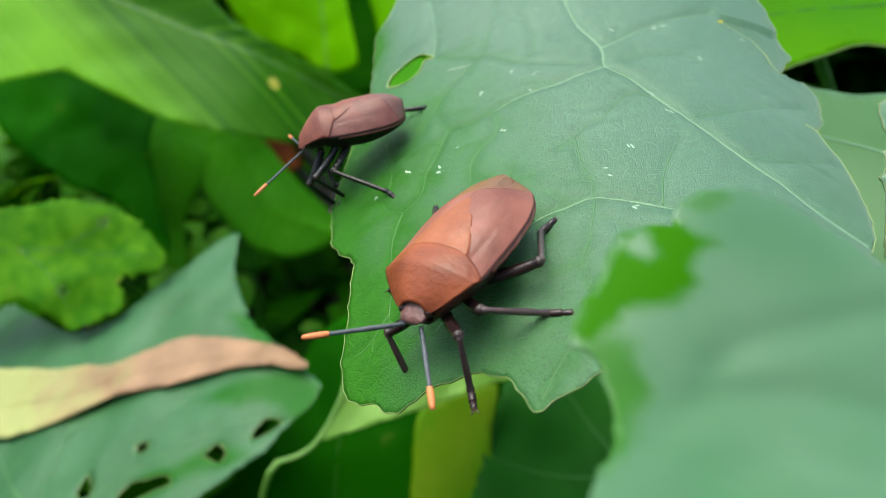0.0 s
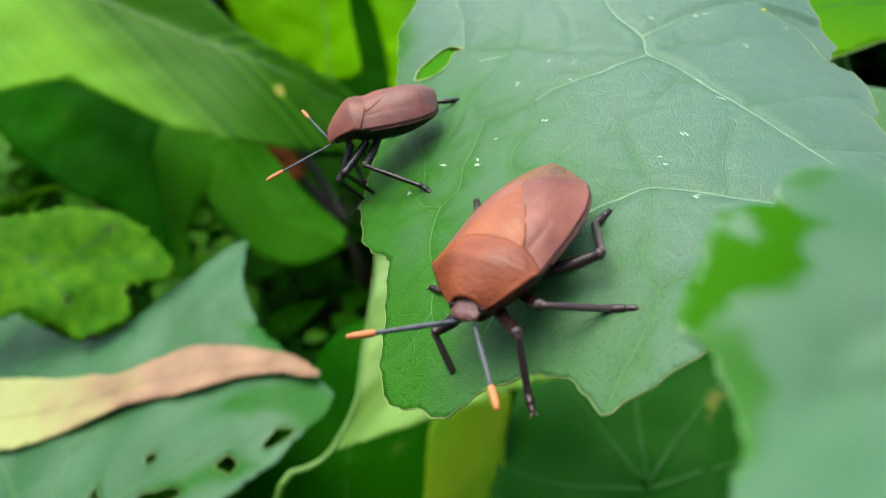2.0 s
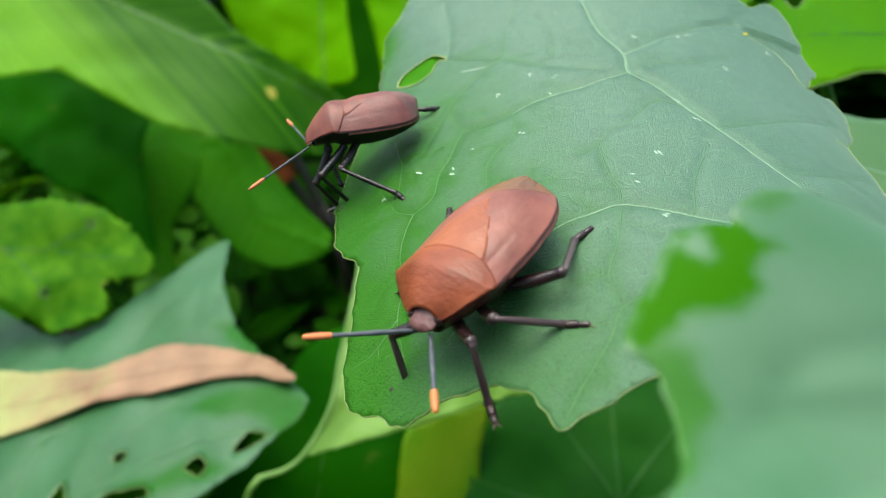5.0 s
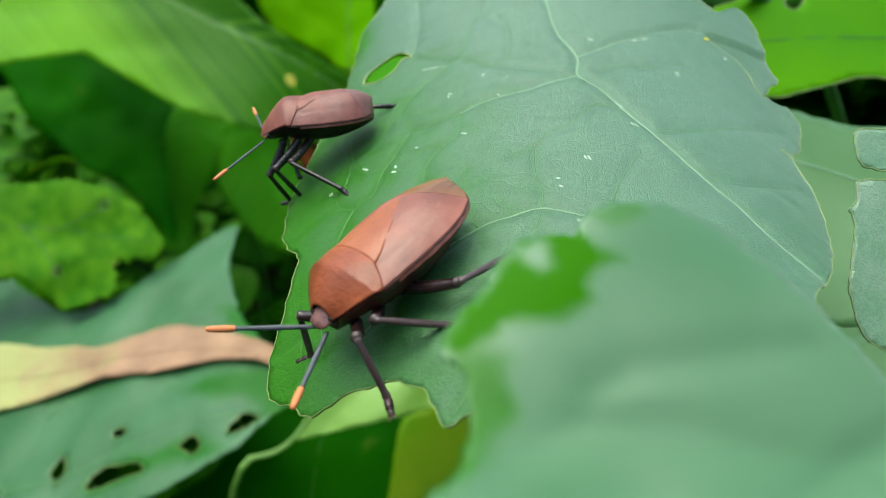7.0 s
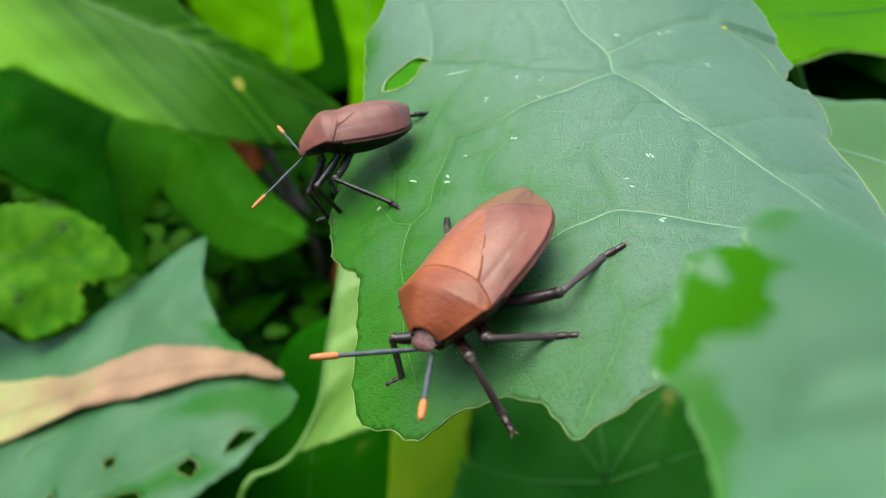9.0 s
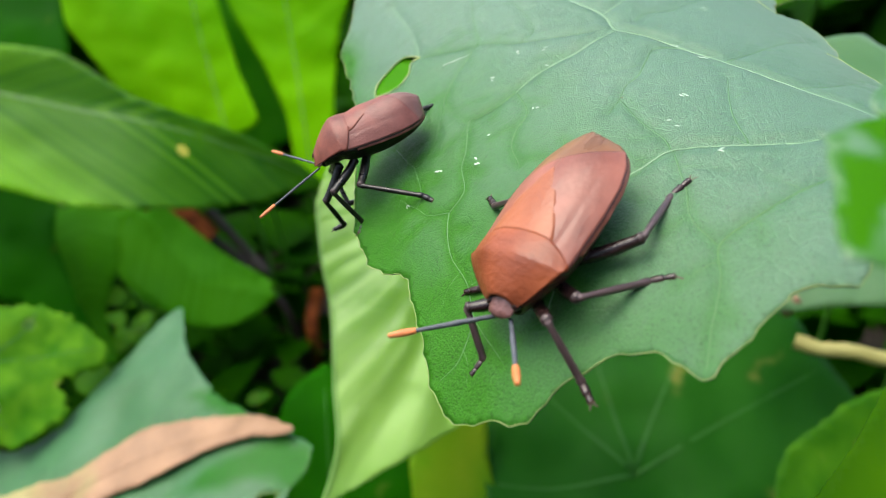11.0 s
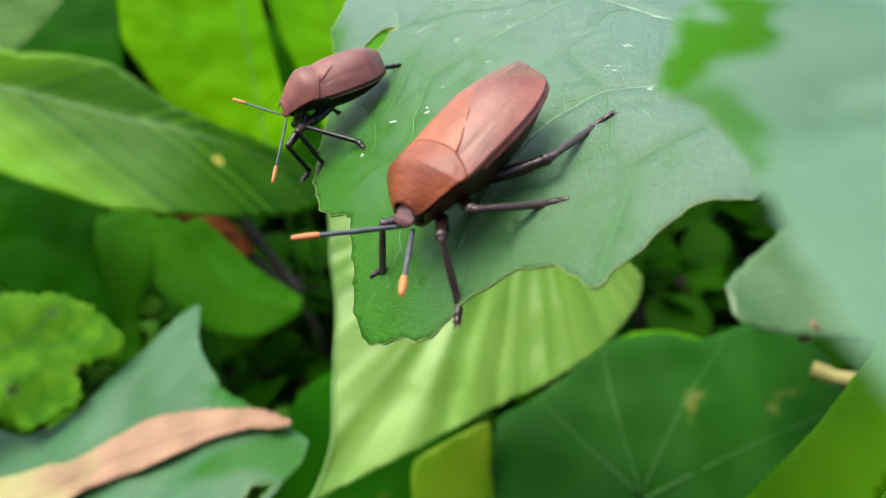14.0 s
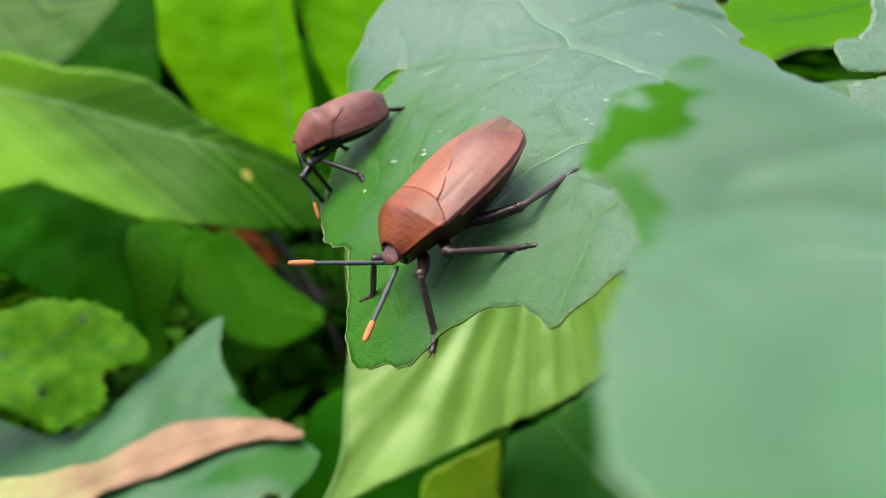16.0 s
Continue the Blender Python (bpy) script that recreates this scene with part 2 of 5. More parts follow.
M_BLOOMY = leaf_mat("pale_bloomy_leaf", (0.105, 0.255, 0.120), (0.215, 0.335, 0.225), thin=0.12, rough=0.36, vein=0.10, vein_scale=420, mottle=150, spec=0.85, relief=0.3, sheen=0.4, speck=0.25)
M_BLOOMRIB = leaf_mat("pale_bloomy_rib", (0.19, 0.32, 0.20), (0.26, 0.38, 0.26), thin=0.1, rough=0.4, spec=0.7)
# near-black green: the deep shade between the leaves is put into the colour
M_UNDER_SHADE = leaf_mat("undergrowth_shade_green", (0.002, 0.018, 0.0), (0.012, 0.062, 0.0), thin=0.2, rough=0.5, mottle=9, spec=0.02, glow=(0.05, 0.26, 0.0))
M_SPOT = plain_mat("yellow_spot", (0.26, 0.30, 0.01), (0.38, 0.34, 0.02), scale=120, rough=0.6)
M_STRAW = plain_mat("dry_straw", (0.30, 0.27, 0.07), (0.42, 0.37, 0.12), scale=60, rough=0.6)
M_BLACKSTEM = plain_mat("blackish_stem", (0.012, 0.008, 0.006), (0.035, 0.022, 0.015), scale=60, rough=0.6)
M_YELLOW = leaf_mat("yellowing_leaf", (0.11, 0.30, 0.003), (0.29, 0.40, 0.014), thin=0.35, rough=0.45, glow=(0.55, 0.72, 0.02), spec=0.15, mottle=38)
M_DRY = plain_mat("dry_leaf_brown", (0.20, 0.105, 0.052), (0.36, 0.205, 0.115), scale=60, rough=0.55, bump=0.35, dist=0.0008)
dn, dl, dp = M_DRY.node_tree.nodes, M_DRY.node_tree.links, M_DRY.node_tree.nodes["Principled BSDF"]
dco = dn.new("ShaderNodeTexCoord")
dsep = dn.new("ShaderNodeSeparateXYZ")
dl.new(dco.outputs["Object"], dsep.inputs[0])
dnoise = tex(dn, dl, "ShaderNodeTexNoise", 55, dco.outputs["Object"], Detail=3.0)
dsum = dn.new("ShaderNodeMath")
dsum.operation, dsum.inputs[1].default_value = "MULTIPLY_ADD", -9.0
dl.new(dsep.outputs["X"], dsum.inputs[0])
dl.new(dnoise.outputs["Fac"], dsum.inputs[2])
dramp = ramp(dn, [(0.25, (0, 0, 0)), (0.85, (1, 1, 1))])
dsum2 = dn.new("ShaderNodeMath")
dsum2.operation, dsum2.inputs[1].default_value = "SUBTRACT", 0.88
dl.new(dsum.outputs[0], dsum2.inputs[0])
dl.new(dsum2.outputs[0], dramp.inputs[0])
dmix = dn.new("ShaderNodeMix")
dmix.data_type = "RGBA"
dl.new(dramp.outputs[0], dmix.inputs[0])
dl.new(dp.inputs["Base Color"].links[0].from_socket, dmix.inputs[6])
dmix.inputs[7].default_value = (0.32, 0.33, 0.11, 1)
dl.new(dmix.outputs[2], dp.inputs["Base Color"])
M_STEM = plain_mat("brown_stem", (0.10, 0.022, 0.006), (0.30, 0.075, 0.018), scale=40, rough=0.8, spec=0.1)
M_GREENSTEM = plain_mat("green_stem", (0.035, 0.15, 0.010), (0.07, 0.22, 0.02), scale=60, rough=0.45)
M_SOIL = plain_mat("dark_soil", (0.012, 0.010, 0.007), (0.035, 0.026, 0.018), scale=40, rough=0.9, bump=0.8, dist=0.006)
M_SHELL = plain_mat("russet_shell", (0.165, 0.038, 0.017), (0.365, 0.094, 0.038), scale=190, rough=0.38, bump=0.5, dist=0.0002, spec=0.36, stretch=(0.8, 1.2, 1))
M_SCUT = plain_mat("orange_russet_shell", (0.250, 0.064, 0.026), (0.385, 0.118, 0.050), scale=150, rough=0.36, bump=0.45, dist=0.00025, spec=0.42)
M_WING = plain_mat("brown_wing", (0.165, 0.048, 0.032), (0.350, 0.122, 0.086), scale=210, rough=0.38, bump=0.25, dist=0.0002, spec=0.45, stretch=(1, 0.6, 1))
M_MEMB = plain_mat("olive_brown_membrane", (0.150, 0.060, 0.022), (0.270, 0.118, 0.046), scale=200, rough=0.32, bump=0.15, dist=0.0001, spec=0.5, stretch=(1, 0.4, 1))
M_SHELL2 = plain_mat("dull_russet_shell", (0.150, 0.040, 0.027), (0.275, 0.084, 0.060), scale=420, rough=0.44, bump=0.3, dist=0.0002, spec=0.45, stretch=(0.8, 1.2, 1))
M_WING2 = plain_mat("dull_brown_wing", (0.140, 0.042, 0.034), (0.235, 0.080, 0.066), scale=420, rough=0.44, bump=0.26, dist=0.0002, spec=0.45, stretch=(1, 0.8, 1))
M_MEMB2 = plain_mat("dusky_membrane", (0.140, 0.060, 0.050), (0.225, 0.106, 0.088), scale=300, rough=0.42, bump=0.2, dist=0.00015, stretch=(1, 0.5, 1))
M_BELLY = plain_mat("dark_belly", (0.006, 0.004, 0.004), (0.022, 0.010, 0.009), scale=300, rough=0.45, bump=0.4, dist=0.00025, spec=0.3)
M_RED = plain_mat("dark_red_side", (0.030, 0.008, 0.007), (0.12, 0.024, 0.014), scale=260, rough=0.4, bump=0.3, dist=0.0002)
M_HEAD = plain_mat("purplish_brown_head", (0.140, 0.058, 0.054), (0.250, 0.118, 0.108), scale=260, rough=0.42, bump=0.4, dist=0.00025)
M_LEG = plain_mat("dark_purplish_leg", (0.009, 0.005, 0.005), (0.046, 0.020, 0.020), scale=350, rough=0.26, bump=0.5, dist=0.00012, stretch=(1, 1, 0.3))
M_KNEE = plain_mat("greyish_knee", (0.022, 0.012, 0.012), (0.070, 0.042, 0.042), scale=400, rough=0.34, bump=0.3, dist=0.0001)
M_SHIN = plain_mat("greyish_mauve_shin", (0.030, 0.017, 0.018), (0.135, 0.088, 0.090), scale=500, rough=0.32, bump=0.4, dist=0.0001, stretch=(1, 1, 0.25))
M_BLACKLEG = plain_mat("black_leg", (0.005, 0.004, 0.005), (0.020, 0.014, 0.013), scale=350, rough=0.32, bump=0.3, dist=0.0001)
M_ANT = plain_mat("slate_antenna", (0.042, 0.048, 0.060), (0.105, 0.112, 0.130), scale=700, rough=0.5)
M_ORANGE = plain_mat("orange_antenna_tip", (0.60, 0.165, 0.045), (0.78, 0.27, 0.10), scale=500, rough=0.5)
M_EYE = plain_mat("dark_eye", (0.02, 0.010, 0.010), (0.04, 0.018, 0.016), scale=800, rough=0.2)
M_FLECK = plain_mat("whitish_fleck", (0.28, 0.42, 0.30), (0.50, 0.60, 0.46), scale=900, rough=0.7)
M_CLAW = plain_mat("brown_claw", (0.05, 0.03, 0.02), (0.16, 0.11, 0.06), scale=600, rough=0.5)


# ---- builders ----
def finish(name, bm, material, parent=None, label="", smooth=True):
    me = bpy.data.meshes.new(name)
    bm.normal_update()
    for f in bm.faces:
        f.smooth = smooth
    bm.to_mesh(me)
    bm.free()
    me.materials.append(material)
    ob = new(name, me)
    if parent is not None:
        ob.parent = parent
    return tagged(ob, label) if label else ob


def part(name, bm, material, parent, label=""):
    return finish(name, bm, material, parent, label)


def thicken(ob, t, offset=-1.0):
    s = ob.modifiers.new("thickness", "SOLIDIFY")
    s.thickness, s.offset = t, offset
    return ob


def inside(poly, x, y):
    hit, n = False, len(poly)
    for i in range(n):
        (x1, y1), (x2, y2) = poly[i], poly[i - 1]
        if (y1 > y) != (y2 > y) and x < (x2 - x1) * (y - y1) / (y2 - y1) + x1:
            hit = not hit
    return hit


def edge_line(ring, step, rough, seed, teeth=0.0, tooth_len=3.0):
    """A closed outline, rounded by Catmull-Rom and given small teeth and wobble."""
    pts, n = [], len(ring)
    run = 0.0
    for i in range(n):
        p0, p1, p2, p3 = (Vector(ring[(i + k) % n]) for k in (-1, 0, 1, 2))
        length = (p2 - p1).length
        m = max(1, int(length / step))
        nor = Vector((p2.y - p1.y, p1.x - p2.x)).normalized()
        for k in range(m):
            t = k / m
            lin = p1.lerp(p2, t)
            cr = 0.5 * (2 * p1 + (p2 - p0) * t + (2 * p0 - 5 * p1 + 4 * p2 - p3) * t * t + (3 * p1 - p0 - 3 * p2 + p3) * t**3)
            q = lin.lerp(cr, 0.6)
            run += length / m
            w = noise.noise((q.x * 0.35, q.y * 0.35, seed)) * rough
            saw = teeth * max(0.0, 1.0 - abs((run / tooth_len) % 1.0 - 0.8) * 5)
            pts.append((q.x + nor.x * (w + saw), q.y + nor.y * (w + saw)))
    return pts


def sheet_mesh(ring, holes, surf, grid, seed, step=None, rough=0.25, teeth=0.0, tooth_len=3.0):
    """A leaf blade over a rounded outline with holes; surf lays (x, y) in mm on the blade's curve."""
    step = step or grid * 0.5
    rim = edge_line(ring, step, rough, seed, teeth, tooth_len)
    gaps = [edge_line(h, min(step, 0.6 if grid < 3 else 1.5), rough * 0.6, seed + 7) for h in holes]
    rng = random.Random(seed)
    verts, edges = [], []
    for loop in (rim, *gaps):
        a = len(verts)
        verts += [Vector(p) for p in loop]
        edges += [(a + i, a + (i + 1) % len(loop)) for i in range(len(loop))]
    xs, ys = [p[0] for p in rim], [p[1] for p in rim]
    y = min(ys)
    bounds = np.array([v[:] for v in verts])
    row = 0
    while y < max(ys):
        x = min(xs) + (row % 2) * grid / 2
        while x < max(xs):
            px, py = x + rng.uniform(-0.12, 0.12) * grid, y + rng.uniform(-0.12, 0.12) * grid
            if inside(rim, px, py) and not any(inside(g, px, py) for g in gaps):
                if ((bounds - (px, py)) ** 2).sum(1).min() > (0.4 * grid) ** 2:
                    verts.append(Vector((px, py)))
            x += grid
        y += grid * 0.87
        row += 1
    vs, _, faces, *_ = delaunay_2d_cdt(verts, edges, [], 0, 1e-5)
    bm = bmesh.new()
    made = [bm.verts.new(Vector(surf(v.x, v.y)) * MM) for v in vs]
    for f in faces:
        c = sum((vs[i] for i in f), Vector((0, 0))) / len(f)
        if inside(rim, c.x, c.y) and not any(inside(g, c.x, c.y) for g in gaps):
            bm.faces.new([made[i] for i in f])
    for v in [v for v in bm.verts if not v.link_faces]:
        bm.verts.remove(v)
    bm.normal_update()
    if sum(f.normal.z for f in bm.faces) < 0:
        bmesh.ops.reverse_faces(bm, faces=bm.faces)
    return bm, rim


def tube(points, radii, sides=10, flat=1.0, cap=True):
    """A round tapering tube along points (metres)."""
    bm = bmesh.new()
    pts = [Vector(p) for p in points]
    rings = []
    up = Vector((0, 0, 1))
    for i, p in enumerate(pts):
        d = (pts[min(i + 1, len(pts) - 1)] - pts[max(i - 1, 0)]).normalized()
        side = d.cross(up)
        side = side.normalized() if side.length > 1e-4 else Vector((1, 0, 0))
        top = side.cross(d).normalized()
        rings.append([bm.verts.new(p + radii[i] * (math.cos(a) * side + flat * math.sin(a) * top)) for a in (2 * math.pi * k / sides for k in range(sides))])
    for a, b in zip(rings, rings[1:]):
        for k in range(sides):
            bm.faces.new((a[k], a[(k + 1) % sides], b[(k + 1) % sides], b[k]))
    if cap:
        bm.faces.new(rings[0][::-1])
        bm.faces.new(rings[-1])
    bm.normal_update()
    return bm


def bezier(a, b, c, d, n):
    a, b, c, d = map(Vector, (a, b, c, d))
    return [a * (1 - t) ** 3 + 3 * b * t * (1 - t) ** 2 + 3 * c * t * t * (1 - t) + d * t**3 for t in (i / n for i in range(n + 1))]


def spline(ctrl, n):
    """Catmull-Rom through the control points, n steps a piece."""
    c = [Vector(p) for p in ctrl]
    c = [2 * c[0] - c[1], *c, 2 * c[-1] - c[-2]]
    out = []
    for i in range(1, len(c) - 2):
        p0, p1, p2, p3 = c[i - 1 : i + 3]
        for k in range(n):
            t = k / n
            out.append(0.5 * (2 * p1 + (p2 - p0) * t + (2 * p0 - 5 * p1 + 4 * p2 - p3) * t * t + (3 * p1 - p0 - 3 * p2 + p3) * t**3))
    return [*out, c[-2]]


GROUND = -600.0


def petiole(parent, start, end, r0, r1, material, down=Vector((0, 0, -1)), name="petiole"):
    """A leaf stalk from the blade (mm) down to the soil."""
    a, b = Vector(start), Vector(end)
    flat = b - a
    flat -= flat.project(down)
    pts = bezier(a, a + 0.5 * flat + 8 * down, b - 0.75 * (b - a).project(down), b, 14)
    return part(name, tube([p * MM for p in pts], [(r0 + (r1 - r0) * i / 14) * MM for i in range(15)], 8), material, parent)


def vein_strip(parent, path2d, surf, w0, w1, material, lift=0.06, name="vein", n=8):
    """A raised vein on a blade: a flat ridge that tapers from w0 to w1 (mm)."""
    pts = spline([(x, y, 0) for x, y in path2d], n)
    seg = [Vector(surf(p.x, p.y)) for p in pts]
    rad = [(w0 + (w1 - w0) * i / (len(seg) - 1)) * MM * 0.5 for i in range(len(seg))]
    return part(name, tube([(p + Vector((0, 0, lift))) * MM for p in seg], rad, 6, 0.3), material, parent)


# ---- ground ----
def ground_sheet():
    bm = bmesh.new()
    n, size = 70, 7.0
    grid = [[bm.verts.new(((i / n - 0.5) * size, (j / n - 0.5) * size + 0.4, GROUND * MM + 0.012 * noise.noise((i * 0.7, j * 0.7, 3)))) for i in range(n + 1)] for j in range(n + 1)]
    for j in range(n):
        for i in range(n):
            bm.faces.new((grid[j][i], grid[j][i + 1], grid[j + 1][i + 1], grid[j + 1][i]))
    rim = [v for v in bm.verts if v.is_boundary]
    far = {v: bm.verts.new((v.co.x * 40, (v.co.y - 0.4) * 40 + 0.4, GROUND * MM)) for v in rim}
    for e in [e for e in bm.edges if e.is_boundary and e.verts[0] in far and e.verts[1] in far]:
        a, b = e.verts
        f = bm.faces.new((a, b, far[b], far[a]))
    bmesh.ops.recalc_face_normals(bm, faces=bm.faces)
    if sum(f.normal.z for f in bm.faces) < 0:
        bmesh.ops.reverse_faces(bm, faces=bm.faces)
    return tagged(finish("ground", bm, M_SOIL), "dark bare soil under the plants", "ground", kind="structure")


ground_sheet()


# ---- the leaf on which the insects stand ----
MAIN_RING = [(-8.5, 153.3), (-10.6, 146.9), (-13.9, 140.6), (-13.6, 129), (-13.9, 115.1), (-17.0, 97.7), (-17.9, 90), (-16.7, 81.0), (-12.7, 74.0),
             (-12.9, 68.8), (-12.8, 63.8), (-12.8, 58.1), (-11.7, 53.0), (-8.0, 50.2), (-5.3, 47.7), (-3.6, 48.3), (-1.5, 48.9), (2.7, 48.6), (6.7, 46.6),
             (8.9, 42.0), (11.3, 42.6), (13.5, 43.2), (17.9, 45.1), (20.4, 45.0), (23.1, 43.3), (25.9, 45.4), (29, 48.2), (35, 49), (41, 51), (49.3, 60.8),
             (52.6, 67.9), (55.3, 78.6), (55.0, 87.9), (57.0, 91.4), (58.8, 95.2), (60.6, 100.8), (59.6, 104.3), (57.0, 104.6), (54.9, 104.2), (56.6, 107.2), (58.0, 109.6), (60.6, 113.2), (59.2, 114.6), (58.6, 120.9), (57.4, 125.9), (54.9, 127.4), (52.5, 125.6), (50.6, 124.4),
             (47.1, 127.8), (42.3, 132.5), (38, 142), (30, 152), (16, 160), (2, 160)]
MAIN_VEINS = [
    # the pale ribs
    ([(15, 155), (19.5, 138), (21.5, 124.5), (22.7, 114.7), (25.4, 105.6), (25.2, 100.1), (27.8, 96.4), (31.0, 89.9), (34.0, 84.6), (38.8, 75.5), (41.6, 71.2), (44.5, 65.9), (49.0, 60.5)], 0.50, 0.30),
    ([(25.2, 100.1), (21.4, 98.5), (16.9, 96.9), (13.7, 96.4), (10.4, 95.4), (8.0, 94.2)], 0.34, 0.20),
    ([(25.4, 105.6), (28.9, 107.8), (32.8, 110.8), (39.7, 114.9), (46, 118)], 0.30, 0.12),
    ([(33, 63.6), (30.5, 63.6), (25.8, 65.4), (20.7, 68.0), (18.1, 68.9), (14.9, 68.2), (11.3, 67.3), (5, 63), (-1, 56)], 0.34, 0.14),
    # thinner ones that branch and net
    ([(-2.7, 141.0), (-1.5, 131.2), (-1.3, 124.7), (-1.6, 118.8)], 0.22, 0.15),
    ([(-1.6, 118.8), (3.9, 113.8), (7.0, 112.0), (7.9, 117.2), (8.5, 120.9), (10.5, 129)], 0.15, 0.09),
    ([(7.0, 112.0), (4.2, 109.2), (1.6, 106.5), (-1.2, 101.7), (-0.3, 97.4), (0.8, 93.7)], 0.14, 0.09),
    ([(7.0, 112.0), (12.0, 106.2), (16.4, 103.5), (22.0, 101)], 0.13, 0.09),
    ([(12.3, 106.0), (14.9, 107.7), (15.4, 115.1), (14.0, 123)], 0.12, 0.08),
    ([(8.0, 94.2), (7.8, 88.4), (5.6, 86.1), (4.0, 83.2), (3.8, 78.8)], 0.18, 0.10),
    ([(8.0, 94.2), (5.2, 93.3), (2.5, 93.4), (0.8, 93.7), (-1.0, 88.4), (-2.4, 85.4), (-3.2, 80.9), (-5.7, 79.3)], 0.18, 0.10),
    ([(-5.7, 79.3), (-6.6, 76.6), (-7.1, 72.3), (-6.4, 67.1), (-6.8, 62), (-5.5, 55)], 0.15, 0.08),
    ([(-5.7, 79.3), (-8.1, 81.5), (-9.2, 84.3), (-11.1, 88.7)], 0.14, 0.08),
    ([(-9.5, 99.7), (-7.9, 92.7), (-5.6, 92.8), (-4.6, 93.8), (-1.2, 101.7)], 0.13, 0.08),
    ([(-7.9, 92.7), (-8.1, 86.4), (-9.2, 84.3)], 0.12, 0.07),
    ([(31.0, 89.9), (27.3, 91.6), (24.7, 88.9), (22.2, 85.8), (19.9, 84.4), (18.0, 82.0), (15.8, 80)], 0.17, 0.09),
    ([(18.5, 68.9), (18.7, 71.6), (18.0, 75.7), (18.0, 82.0)], 0.15, 0.09),
    ([(18.6, 68.6), (16.8, 61.8), (15.5, 58.2), (15.9, 53.8)], 0.14, 0.09),
    ([(34, 57.5), (29, 56.6), (25.0, 55.9), (20.4, 54.8), (16.2, 53.6), (14.5, 50.1), (12.7, 47.5), (11.3, 45.6), (9.6, 42.8)], 0.19, 0.12),
    ([(34.0, 84.6), (40, 87), (47, 91), (55, 95)], 0.16, 0.08),
    ([(38.8, 75.5), (44, 76), (53, 80)], 0.16, 0.08),
    ([(28.4, 100.9), (31.0, 102.8), (34.6, 102.5), (42, 106)], 0.13, 0.08),
    ([(21.8, 127.8), (32, 132), (40, 131)], 0.18, 0.1),
    ([(20.6, 130.8), (12, 133), (4, 143)], 0.18, 0.1),
    ([(11.3, 67.3), (8.6, 73), (9.5, 79)], 0.13, 0.08),
    ([(5, 63), (-1.5, 66), (-6.6, 66.5)], 0.12, 0.07),
    ([(25.8, 65.4), (27.5, 72), (31.5, 80)], 0.13, 0.08),
    ([(-6.8, 62), (-9.5, 59), (-12, 58.5)], 0.11, 0.06),
]


def side_veins():
    """Fine branches that leave the larger veins on alternate sides."""
    rng, out = random.Random(8), []
    for path, w, _ in MAIN_VEINS:
        side, run = 1, 3.0
        for (x1, y1), (x2, y2) in zip(path, path[1:]):
            size = math.hypot(x2 - x1, y2 - y1)
            while run < size:
                k = run / size
                x, y = x1 + (x2 - x1) * k, y1 + (y2 - y1) * k
                a = math.atan2(y2 - y1, x2 - x1) + side * rng.uniform(0.7, 1.15)
                d, bend = rng.uniform(2.5, 5.0), side * rng.uniform(-0.5, 0.15)
                mid = (x + 0.5 * d * math.cos(a), y + 0.5 * d * math.sin(a))
                end = (mid[0] + 0.5 * d * math.cos(a + bend), mid[1] + 0.5 * d * math.sin(a + bend))
                if inside(MAIN_RING, *end) and not (-12 < end[0] < 1 and 112 < end[1] < 123):
                    out.append(([(x, y), mid, end], 0.08, 0.04))
                side, run = -side, run + rng.uniform(4.5, 7.5)
            run -= size
    return out


MAIN_VEINS += side_veins()
VEIN_SEGS = np.array([(*p, *q, w) for path, w, _ in MAIN_VEINS for p, q in zip(path, path[1:])], float)


def vein_near(x, y):
    """Distance to the nearest vein of the big leaf, in mm, and how deep the blade sinks beside it, 0 to 1."""
    a, d = VEIN_SEGS[:, :2], VEIN_SEGS[:, 2:4] - VEIN_SEGS[:, :2]
    r = np.array((x, y)) - a
    t = np.clip((r * d).sum(1) / (d * d).sum(1), 0, 1)
    gap = np.hypot(*(r - t[:, None] * d).T)
    w = VEIN_SEGS[:, 4]
    dip = np.where(w > 0.10, np.minimum(1.0, 0.25 + w / 0.36), 0.3) * np.exp(-((gap / np.where(w > 0.10, 0.95, 0.7)) ** 2))
    return gap.min(), dip.max()


FOLD = [(47.5, 115.2), (49.3, 114.0), (52.0, 112.4), (53.7, 108.9), (53.9, 106.0), (54.9, 104.2)]


def fold_x(y):
    """Where the fold of the outer lobe runs."""
    return float(np.interp(y, [q[1] for q in FOLD[::-1]], [q[0] for q in FOLD[::-1]]))


def main_surf(x, y):
    """The big leaf, in mm: a gently warped saddle, sunken along its veins and puffed between them."""
    u, v = x * MM - 0.02, y * MM - 0.085
    z = 0.25181 + 0.19242 * u + 0.04342 * v - 8.8173 * u * u - 0.8644 * u * v + 0.19069 * v * v - 0.7346 * u**3 + 32.594 * u * u * v + 50.721 * u * v * v + 21.644 * v**3
    puff = 0.14 - 0.50 * vein_near(x, y)[1]
    ripple = 0.12 * noise.noise((x * 0.12, y * 0.12, 5.0)) + 0.09 * noise.noise((x * 0.35, y * 0.35, 9.0)) + 0.025 * noise.noise((x * 0.9, y * 0.9, 2.0))
    # the outer lobe is bent down behind a fold
    step = 0.7 * min(1.0, max(0.0, (x - fold_x(y)) / 0.9)) if 104.5 < y < 117.5 else 0.0
    return (x, y, z * 1000 + ripple + puff - step)


